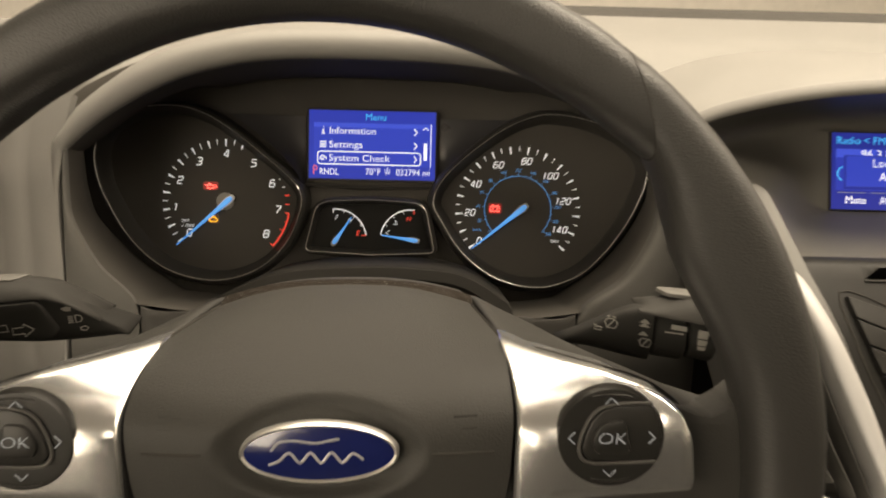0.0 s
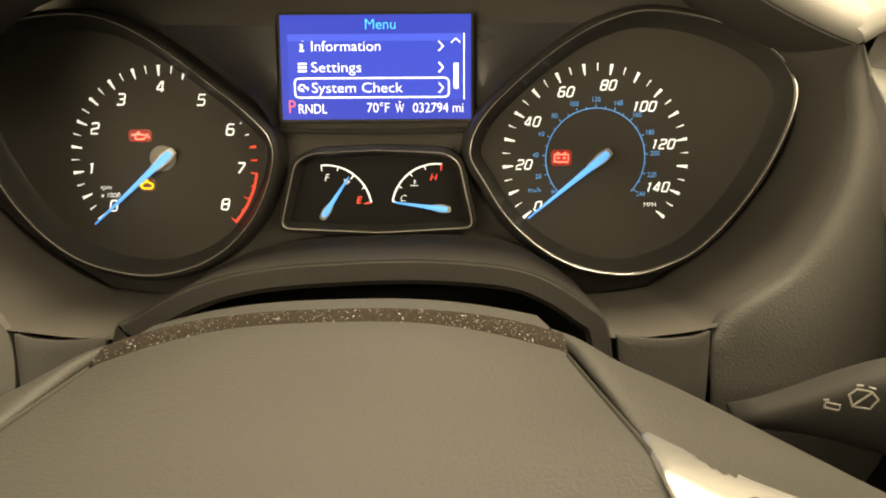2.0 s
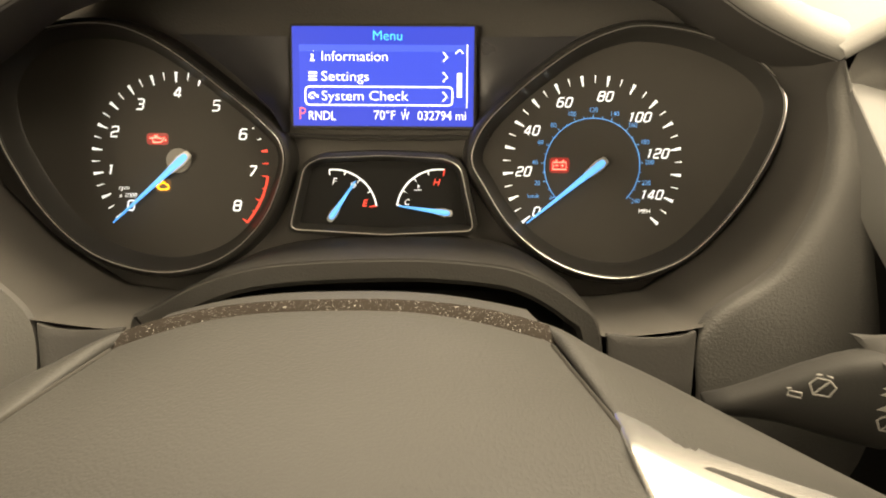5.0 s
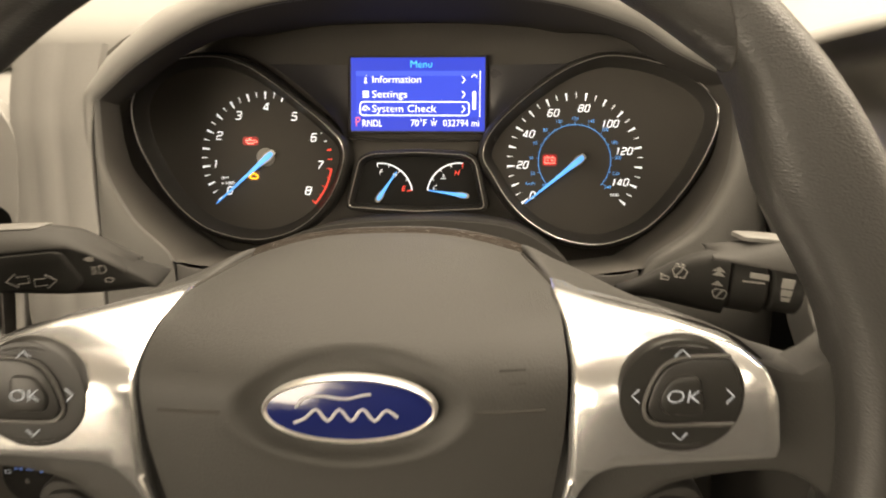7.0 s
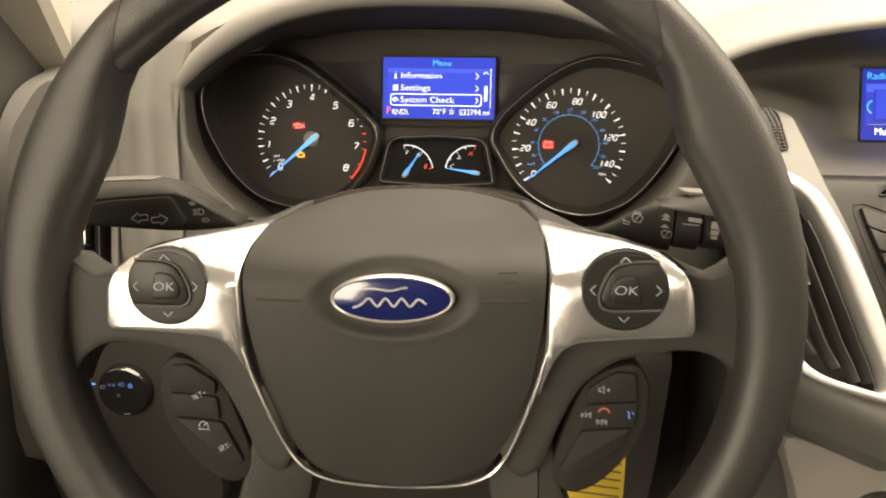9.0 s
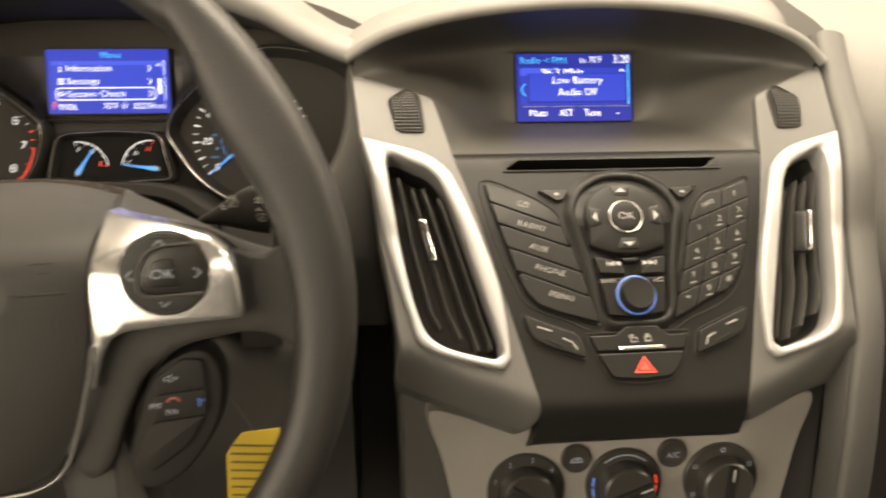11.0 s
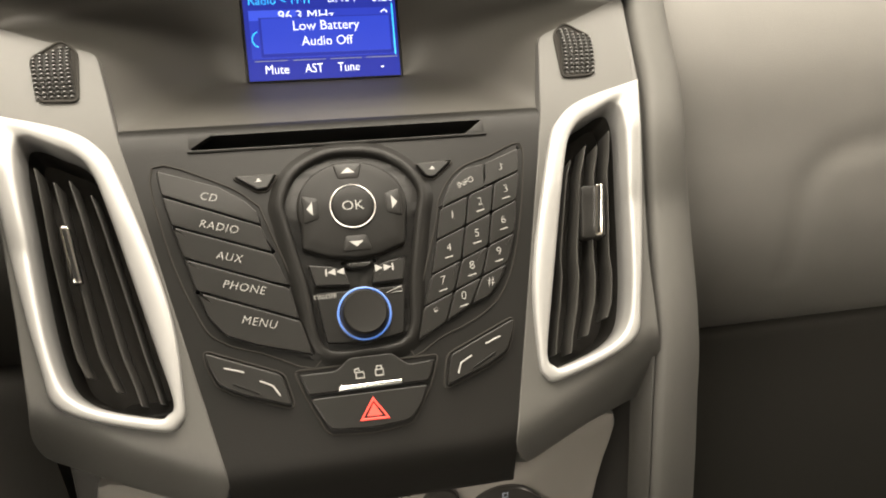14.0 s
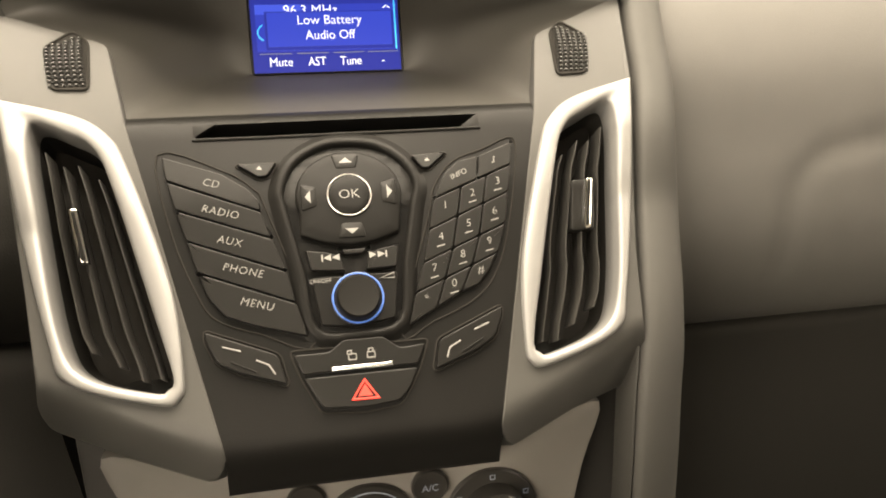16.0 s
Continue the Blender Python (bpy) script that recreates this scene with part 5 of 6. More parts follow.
# ---- heater controls ----
climate = thing("heater_panel", CLIMATE, "grey heater panel with three round black knobs", "heater controls")
plate = smooth([(-140, 40), (-100, 30), (-40, 19), (0, 17), (40, 19), (100, 30), (140, 40), (130, 0), (118, -60), (110, -110), (-110, -110), (-118, -60), (-130, 0)], 4)
part("plate", solid(plate, -20, -1, 2), PLATE, climate, "satin grey plate")
part("stack_foot", solid(smooth([(-130, 52), (-70, 36), (0, 28), (70, 36), (130, 52), (120, 78), (0, 70), (-120, 78)], 4), -30, 6, 4), PANEL, climate, "charcoal foot of the radio panel")
for i, cu in enumerate((-71.5, 0, 72.5)):
    k = part("knob", loft([ring(circle(cu, -22, 28, 48), -2), ring(circle(cu, -22, 28, 48), 1), ring(circle(cu, -22, 27, 48), 2.2), ring(circle(cu, -22, 19.5, 48), 2.4), ring(circle(cu, -22, 18.5, 48), 14), ring(circle(cu, -22, 17, 48), 15.5)]), GLOSS, climate, "round black knob with a pointer")
    turn = (-35, 20, 85)[i]
    c, s = math.cos(radians(turn)), math.sin(radians(turn))
    part("grip", solid([(cu + x * c - y * s, -22 + x * s + y * c) for x, y in ((-17, -3), (17, -3), (17, 3), (-17, 3))], 15, 19, 1.5), KEY, k)
    part("pointer", solid([(cu + x * c - y * s, -22 + x * s + y * c) for x, y in ((7, -0.6), (16, -0.6), (16, 0.6), (7, 0.6))], 19, 19.3, 0), LABEL, k)
    if i == 0:
        for j, body in enumerate("01234"):
            a = radians(200 - 40 * j)
            write(body, cu + 23.5 * math.cos(a), -22 + 23.5 * math.sin(a), 2.5, 4, PALEBLUE, k)
    if i == 1:
        arc((cu, -22), 23.5, 130, 50, 0.9, PALEBLUE, k, "scale_arc", 2.5)
        for a, mat in ((210, RINGBLUE), (190, RINGBLUE), (170, RINGBLUE), (10, REDPRINT), (-10, REDPRINT), (-30, REDPRINT)):
            arc((cu, -22), 23.5, a + 8, a - 8, 1.6, mat, k, "scale_arc", 2.5)
    if i == 2:
        for a in (205, 150, 90, 30, -25):
            q = radians(a)
            icon("airflow_symbol", [[(-1.5, -1.5), (1.5, -1.5), (1.5, 1.5), (-1.5, 1.5), (-1.5, -1.5)]], cu + 23.3 * math.cos(q), -22 + 23.3 * math.sin(q), 0.9, PALEBLUE, k, w=2.6, wide=0.7)
for cu, body in ((-35.5, ""), (35.5, "A/C")):
    b = part("round_button", loft([ring(circle(cu, 0, 11, 32), -2), ring(circle(cu, 0, 11, 32), 1), ring(circle(cu, 0, 9.8, 32), 2.6), ring(circle(cu, 0, 8, 32), 2.0)]), GLOSS, climate, "small round black button")
    if body:
        write(body, cu, -0.8, 2.3, 4.2, PALEBLUE, b)
    else:
        icon("recirculation_symbol", [[(-5, -1.5), (-4, 0.5), (-1, 1.8), (2, 1.8), (4, 0.4), (5, -1.5), (-5, -1.5)], [(-1, 0.2), (2, 0.2)]], cu, -0.5, 0.9, PALEBLUE, b, w=2.3, wide=0.9)
part("console", solid([(-160, 64), (166, 64), (152, -330), (-150, -330)], -200, -22, 6), DARK, climate, "dark sides of the console")

# ---- steering wheel ----
wheel = thing("steering_wheel", WHEEL @ pose(0, 0.0025, 0, 0, 0, 1.5), "black leather steering wheel with silver spokes", "steering wheel")


def dish(u, v, w):
    """The hub falls away towards the column above its middle."""
    fade = 0.22 + 0.78 * max(0.0, min(1.0, (150 - abs(u)) / 75))
    t = max(0.0, v - 18)
    return (u, v - 0.004 * t * t * fade * 0.5, w - fade * 46 * (t / 30) ** 1.6)


RIM_TOP = ((0, 174), (28, 174.2), (36, 175.5), (42, 177.5), (180, 177.5))
RIM_SIDE = ((0, 174), (41, 177.2), (46, 174.5), (52, 168.5), (60, 163.5), (66, 164.5), (76, 168.5), (90, 171), (110, 174), (180, 174))


def rim_rings(a0, a1, table, shrink_ends=True, grow=0.0):
    """Sections of the rim from a0 to a1 degrees; they slant beside the seams at 49 and 131 degrees."""
    n = max(2, int(abs(a1 - a0) / 2.5))
    rings = []
    for i in range(-1, n + 2):
        deg = a0 + (a1 - a0) * min(max(i, 0), n) / n
        shrink = (2.2 if i in (-1, n + 1) else 0.6 if i in (0, n) else 0.0) if shrink_ends else (0.5 if i in (-1, n + 1) else 0.0)
        ri = float(np.interp(abs(deg - 90), [p[0] for p in table], [p[1] for p in table]))
        rc, rr, rw = (ri + 201.8) / 2, (201.8 - ri) / 2 - shrink + grow, 17.0 - shrink + grow
        slant = 5.5 * max(0.0, 1 - abs(deg - 49) / 18) - 5.5 * max(0.0, 1 - abs(deg - 131) / 18)
        row = []
        for s in range(28):
            q = 2 * math.pi * s / 28
            ca, sa = math.cos(q), math.sin(q)
            round_off = (abs(ca) ** 3 + abs(sa) ** 3) ** (-1 / 3)
            ca, sa = ca * round_off, sa * round_off
            a = radians(deg + slant * ca)
            row.append(((rc + rr * ca) * math.cos(a) - 2.5, (rc + rr * ca) * math.sin(a) + 0.5, rw * sa))
        rings.append(row)
    return rings


for name, a0, a1, table, label in (("rim_top", 49, 131, RIM_TOP, "leather top of the rim"), ("rim_side", -62, 49, RIM_SIDE, "grained leather side of the rim"), ("rim_side", 131, 242, RIM_SIDE, "grained leather side of the rim"), ("rim_bottom", 242, 298, RIM_TOP, "leather foot of the rim")):
    part(name, loft(rim_rings(a0, a1, table)), LEATHER, wheel, label, sharp=60)
for deg in (49, 131):
    part("rim_seam", loft(rim_rings(deg - 0.12, deg + 0.12, RIM_SIDE, False, -0.4)), VOID, wheel, "dark seam in the leather")

# airbag cover: half width and depth at each height
cov_half = lerp_table([(-90, 20), (-88, 34), (-84, 44), (-78, 50), (-64, 57.5), (-32, 69), (0, 74.5), (14, 75.5), (26, 76), (38, 75.5), (42, 75.2), (45, 74.8), (48, 73.3), (50, 71.7), (52, 69.7), (54, 67.7), (57, 64.6), (58.5, 62.8), (60, 60.3)])
cov_w = lerp_table(smooth([(-90, 3), (-60, 9), (-30, 13), (0, 15), (14, 15), (22, 13), (28, 8), (34, -1), (39, -12), (45, -28), (50, -44), (54, -60), (57, -74), (60, -91)], 8, closed=False))


def cov_surf(u, v):
    s = min(1.0, abs(u) / cov_half(v))
    return cov_w(v) - 5.0 * s ** 5 - 2.0 * s ** 2


vs = [-90, -89, -88, -86, -84, -80, -74, -66, -56, -44, -32, -20, -14, -11] + [v * 1.5 - 9 for v in range(29)] + [36, 38, 40, 42, 45, 48, 50, 52, 54, 55.5, 57, 58.5, 60]
bm = bmesh.new()
grid = []
for v in vs:
    h, w = cov_half(v), cov_w(v)
    row = []
    for i in range(97):
        s = -1 + 2 * i / 96
        s2 = math.copysign(1 - (1 - abs(s)) ** 1.35, s)
        u = h * s2
        drop = 5.0 * abs(s2) ** 5 + 2.0 * abs(s2) ** 2
        oval = (((u - 1) / 39) ** 2 + ((v - 12.5) / 18.5) ** 2)
        e = max(0.0, min(1.0, (1.15 - oval) / 0.6))
        lip = 0.3 * math.exp(-((oval - 1.25) / 0.2) ** 2)
        dent = -5.0 * e * e * (3 - 2 * e) + lip
        low = 9.0 * max(0.0, (v - 36) / 24) ** 1.5 * abs(s2) ** 2.6 + 2.5 * max(0.0, min(1.0, (v - 32) / 24))
        row.append(bm.verts.new((u * 0.001, (v - low) * 0.001, (w - drop + dent) * 0.001)))
    grid.append(row)
for a, b in zip(grid, grid[1:]):
    for i in range(96):
        bm.faces.new((a[i], a[i + 1], b[i + 1], b[i]))
edge = [e for e in bm.edges if e.is_boundary]
got = bmesh.ops.extrude_edge_only(bm, edges=edge)
for g in got["geom"]:
    if isinstance(g, bmesh.types.BMVert):
        g.co.z -= 0.022
        g.co.x *= 0.985
bmesh.ops.recalc_face_normals(bm, faces=bm.faces)
cover = part("airbag_cover", bm, COVER, wheel, "dark grey grained airbag cover", sharp=40)
for s in (-1, 1):
    gap = []
    for v in [45 + 1.5 * i for i in range(10)]:
        gap.append((s * (cov_half(v) + 0.8), v - 9.0 * ((v - 36) / 24) ** 1.5 - 2.5 * min(1.0, (v - 32) / 24), cov_w(v) - 4.6))
    part("cover_gap", tube(gap, 0.7, 0.9, closed=False, k=8), VOID, wheel, "dark joint beside the cover")
# dusty rear strip behind the cover
rows = []
for dv, w in ((-1.5, -92), (0.5, -94), (1.6, -97.5), (1.7, -100), (0.2, -102), (-8, -104)):
    rows.append([(u, 57.5 + dv - 10.5 * (abs(u) / 68) ** 2.6, w + 2) for u in range(-68, 69, 4)])
part("rear_strip", loft(rows, closed=False), DUSTY, wheel, "dusty rough rear edge of the cover")
for s in (-1, 1):
    line = [(s * 44, 11.5, 15.2), (s * 56, 11.3, 13.9), (s * 68, 11, 11.6)]
    line = [(u, v, cov_w(v) - 5.0 * (abs(u) / 75.5) ** 5 - 2.0 * (abs(u) / 75.5) ** 2 + 0.1) for u, v, _ in line]
    part("airbag_mark", tube(line, 0.7, 0.5, closed=False, k=6), VOID, cover)
# emblem without letters
emblem = part("emblem", loft([ring(circle(1, 12.5, 30.5, 112, 12.3), 11), ring(circle(1, 12.5, 30.5, 112, 12.3), 14.2), ring(circle(1, 12.5, 29.6, 112, 11.4), 15.6), ring(circle(1, 12.5, 28.6, 112, 10.5), 14.8)], cap1=False), DIMRING, wheel, "oval blue badge with a chrome edge", sharp=80)
part("enamel", loft([ring(circle(1, 12.5, 28.8, 56, 10.6), 13.5), ring(circle(1, 12.5, 28.6, 56, 10.5), 14.7), ring(circle(1, 12.5, 20, 56, 7), 15.6), ring(circle(1, 12.5, 8, 56, 3), 16.0)]), BLUE, emblem, "deep blue enamel field")
part("flourish", tube([(x, y + 12.5, 16.0) for x, y in smooth([(-17, 1.5), (-14, 4.8), (-8, 5.6), (0, 4.6), (6, 5.8), (9, 6.2)], 5, closed=False)], 0.55, 0.25, closed=False, k=6), BADGE, emblem, "plain silver flourish")
part("flourish", tube([(x, y + 12.5, 16.0) for x, y in smooth([(-18, -4), (-14, -2.4), (-10, 0.8), (-6, -3.2), (-2, 0.8), (2, -3.2), (6, 0.8), (10, -3.2), (14, 0.4), (18, -2)], 4, closed=False)], 0.6, 0.25, closed=False, k=6), BADGE, emblem, "plain silver flourish")
# faint embossed bars beside the badge
for s in (-1, 1):
    for du, v, half in ((0, 24.5, 4.6), (1.5, 20.5, 3.0)):
        line = [(s * (57 + du + t * half), v) for t in (-1, 0, 1)]
        part("embossed_bar", tube([(u, v, cov_surf(u, v) - 0.08) for u, v in line], 0.7, 0.12, closed=False, k=6), COVER, cover)

TRIM = [(73, 46), (90, 43), (112, 39.5), (131, 34), (141, 26), (145, 16), (146.5, -2), (145, -5.5), (114, -7), (92, -9), (85, -12), (80, -19), (76, -29), (73.4, -38), (71.8, -37), (74.4, -24), (76.2, -8), (76.5, 8), (77.5, 24), (76.5, 36)]
BODY = [(64, 38), (76, 38), (92, 38), (115, 35.5), (138, 27), (156, 21), (176, 30), (184, 0), (178, -44), (168, -26), (150, -16), (118, -20), (103, -28), (93, -38), (83, -58), (74, -80), (60, -84), (48, -50), (58, 10), (60, 24), (61, 34)]
# shoulder of a spoke: its joint with cover and trim, and its far edge
JOINT = [(60.8, 48, -100), (64, 47, -89.5), (67, 45.8, -74), (70, 44.6, -60), (73, 43.2, -47), (75.8, 42.6, -38), (82, 42.6, -29), (90, 41.8, -22.5), (100, 40.6, -16), (112, 38.8, -10), (124, 36.3, -6), (134, 31.8, -4), (143, 24.3, -3), (153, 13, -6), (170, 4, -12)]
FAR = [(61, 48.4, -108), (65, 49.8, -98), (69, 49.3, -92), (74, 47.3, -87), (79, 45, -85), (85, 42.4, -84), (92, 39.1, -83), (100, 35.5, -80), (108, 32, -76), (118, 29, -66), (130, 26, -52), (142, 23, -40), (155, 20, -34), (168, 16, -32), (182, 11, -30)]


def smooth3(pts, n=4):
    """A finer run of points in space along a smooth line."""
    uv = smooth([(u, v) for u, v, _ in pts], n, closed=False)
    uw = smooth([(u, w) for u, _, w in pts], n, closed=False)
    return [(a[0], a[1], b[1]) for a, b in zip(uv, uw)]


def under(u, v, w):
    """The spoke dips below the edge of the cover."""
    u, v, w = dish(u, v, w)
    return (u, v, w - 0.8 * max(0.0, min(8.0, 77 - abs(u))) * max(0.0, min(1.0, (v + 10) / 20)))


def fold(u, v, w):
    """The trim turns down beside the cover along a slanting crease."""
    u, v, w = dish(u, v, w)
    line = 79 + 0.28 * max(0.0, v + 6)
    x = line - abs(u)
    soft = 0.5 * (x + math.sqrt(x * x + 16))
    return (u, v, w - 0.24 * soft - 0.0011 * ((abs(u) - 112) ** 2 + (v - 14) ** 2) + 0.6)


for s in (-1, 1):
    def turned(pts):
        return [(s * u, v) for u, v in pts]
    part("spoke_body", solid(fine(smooth(turned(BODY), 3), 6), -20, 1.0, 3, bend=under), COVER, wheel, "dark grey moulded spoke")
    rows = []
    for (u, v, w), (fu, fv, fw) in zip(smooth3(JOINT), smooth3(FAR)):
        gap = 0.7
        rows.append([(s * (u + gap), v - 6, w - 9), (s * (u + gap), v - 1.4, w - 2.2), (s * (u + gap + 0.6), v + 0.1, w - 0.8)] + [(s * (u + gap + (fu - u) * t), v + (fv - v) * t + 1.6 * math.sin(math.pi * t), w + (fw - w) * t + 2.0 * math.sin(math.pi * t)) for t in (0.1, 0.25, 0.45, 0.65, 0.82, 0.93, 1.0)] + [(s * (fu + 0.3), fv - 1.6, fw - 1.8), (s * fu, fv - 9, fw - 3)])
    part("spoke_shoulder", loft(rows, closed=False), COVER, wheel, "dark grey shoulder of the spoke", sharp=70)
    trim_o = fine(rounded(turned(TRIM), 3), 5)
    tr = part("spoke_trim", solid(trim_o, -4, 13.0, 1.6, bend=fold), SILVER, wheel, "satin silver spoke trim", sharp=85)
    cu, cv = s * 112.5, 17.5
    pad = part("control_pad", loft([ring(circle(cu, cv, 20.9, 56, 20.0), 8), ring(circle(cu, cv, 20.9, 56, 20.0), 12.4), ring(circle(cu, cv, 20.2, 56, 19.3), 13.8), ring(circle(cu, cv, 18.2, 56, 17.2), 14.0), ring(circle(cu, cv, 10, 56, 9), 13.6)]), KEY, wheel, "round black control pad with arrows")
    rocker = [(cu + s * x, cv + y) for x, y in ((17.5, -8.8), (-8, -9.2), (-11.8, -5), (-9.6, 4), (-5.5, 10.5), (1, 13.2), (16.0, 13.6), (19.2, 4), (19.4, -2))]
    step = part("rocker", solid(rounded(rocker, 3.5), 11, 14.9, 1.3), KEY, pad, "raised rocker of the pad")
    # paler strip that paints the highlight along the rocker's edge
    part("rocker_highlight", tube([(cu + s * x, cv + y, 14.6) for x, y in smooth([(15, 14.2), (1, 13.6), (-6.4, 10.6), (-10.6, 3.6), (-12.4, -4.6), (-8.6, -9.4), (4, -9.6), (17, -9.2)], 4, closed=False)], 0.75, 0.6, closed=False, k=8), DARK, pad, "highlight on the rocker's edge, laid on as a paler strip")
    c = part("ok_button", solid(rounded([(cu + s * x, cv + y) for x, y in ((7.5, -6.2), (-6.5, -5.6), (-8, 0), (-4, 7.2), (5, 8))], 3), 11, 16.4, 1.2), KEY, pad)
    write("OK", cu - 0.3, cv + 0.6, 16.55, 4.4, PALEBLUE, c, slant=0.12, bold=-0.06, span=10.5)
    for y, half in ((17.2, 7.5), (-17.4, 7.5)):
        part("finger_ledge", tube([(cu + x, cv + y - 0.018 * x * x * (1 if y > 0 else -1), 13.9) for x in (-half, -half / 2, 0, half / 2, half)], 0.6, 0.5, closed=False, k=6), KEY, pad)
    for x, y, a in ((-s * 0.5, 15.2, 0), (-s * 0.5, -13.6, 180), (-15.0, 0.5, 90), (15.0, 0.5, -90)):
        c2, s2 = math.cos(radians(a)), math.sin(radians(a))
        part("arrow", tube([(cu + p * c2 - q * s2 + x * 1.02, cv + p * s2 + q * c2 + y, 15.1) for p, q in ((-2.4, -1.2), (0, 1.2), (2.4, -1.2))], 0.26, 0.2, closed=False, k=6), PALEBLUE, pad)
    # thin bright line round the lower cover
    line = smooth([(75, -15), (73.5, -20), (70, -33), (59.5, -63), (52, -78), (45, -84.5), (34, -89), (18, -91), (0, -91.5)], 4, closed=False)
    part("cover_line", tube([(s * (u + (1.5 if v > -80 else 0.4)), v - (1.0 if v < -80 else 0), cov_w(v) - 4) for u, v in line], 1.1, 2.2, closed=False, k=8), SILVER, wheel, "thin bright line round the cover")
    LOW = [(46, -88), (60, -76), (74, -60), (82, -74), (90, -104), (108, -150), (118, -176), (96, -186), (78, -176), (58, -130)]
    part("lower_spoke", solid(fine(smooth(turned(LOW), 3), 6), -26, -5, 5), COVER, wheel, "grey lower spoke")
    POD2 = [(96, -36), (112, -26), (124, -26), (130, -40), (126, -64), (108, -88), (90, -96), (80, -84), (86, -60)]
    p2 = part("switch_pod", solid(smooth(turned(POD2), 4), -24, -5, 3), STALK, wheel, "dark switch pod in the spoke gap")
    for j, o in enumerate(([(97, -38), (112, -28), (122, -29), (123, -43), (98, -45)], [(97, -46), (123, -44), (122, -57), (96, -59)], [(95, -60), (121, -58), (112, -72), (92, -86), (84, -82)])):
        b = part("switch", solid(rounded(turned(o), 2.5), -9, -2.5, 1.0), STALK, p2)
        if s < 0:
            if j == 0:
                write("SET+", -106.4, -45.0, -2.3, 2.8, PALEBLUE, b, turn=24)
            elif j == 1:
                icon("cruise_symbol", [[(2.5 * math.cos(radians(a)), 2.5 * math.sin(radians(a))) for a in range(-30, 211, 30)], [(0, 0), (1.6, 1.4)], [(-3, -2), (3, -2)]], -105, -62, 1.0, PALEBLUE, b, w=-2.2, wide=0.5)
            else:
                write("SET-", -94, -74, -2.3, 2.8, PALEBLUE, b, turn=24)
        elif j == 0:
            icon("volume_symbol", [[(-3, -1), (-3, 1), (-1.4, 1), (0.4, 2.4), (0.4, -2.4), (-1.4, -1), (-3, -1)], [(2, 0), (4.4, 0)], [(3.2, 1.2), (3.2, -1.2)]], 105.7, -37.4, 0.8, PALEBLUE, b, w=-2.2, wide=0.45)
        elif j == 1:
            icon("phone_symbol", [[(-3, -1), (-2.2, 0.8), (0, 1.4), (2.2, 0.8), (3, -1)]], 106.3, -48.5, 0.9, DIMRED, b, w=-2.2, wide=1.0)
            icon("voice_symbol", [[(-1, 2), (0, 1), (-0.4, -1), (0.4, -2)], [(1.4, 1.6), (2.2, 0.4)]], 119, -50.5, 1.0, RINGBLUE, b, w=-2.2, wide=0.6)
            icon("skip_symbol", [[(2.6, 1.6), (0.4, 0), (2.6, -1.6), (2.6, 1.6)], [(-0.2, 1.6), (-2.4, 0), (-0.2, -1.6), (-0.2, 1.6)], [(-3, 1.6), (-3, -1.6)]], 97.5, -51, 0.85, PALEBLUE, b, w=-2.2, wide=0.45)
            icon("skip_symbol", [[(-2.6, 1.6), (-0.4, 0), (-2.6, -1.6), (-2.6, 1.6)], [(0.2, 1.6), (2.4, 0), (0.2, -1.6), (0.2, 1.6)], [(3, 1.6), (3, -1.6)]], 105, -54.6, 0.85, PALEBLUE, b, w=-2.2, wide=0.45)
part("hub_back", solid(smooth([(-62, -84), (0, -92), (62, -84), (74, -30), (76, 10), (60, 26), (30, 30), (-30, 30), (-60, 26), (-76, 10), (-74, -30)], 4), -70, -22, 4), DARK, wheel)

# ---- steering column ----
column = thing("steering_column", WHEEL, "dark plastic steering column shroud", "steering column")
sections = []
for w, hw, top, bot in ((-62, 62, 34, -60), (-80, 66, 40, -66), (-120, 64, 36, -62), (-190, 58, 26, -54)):
    sections.append([(u, v - 6, w) for u, v in resample(rounded([(-hw, bot), (hw, bot), (hw, top - 10), (hw * 0.6, top), (-hw * 0.6, top), (-hw, top - 10)], 16), 40, (1, 0))])
part("shroud", loft(sections), DARK, column)

# ---- stalks; sections run along x from the column ----


def stalk_face(x):
    """Depth of a stalk's front face; both stalks come forward towards their tips."""
    return -17 - 0.35 * (abs(x) - 125)


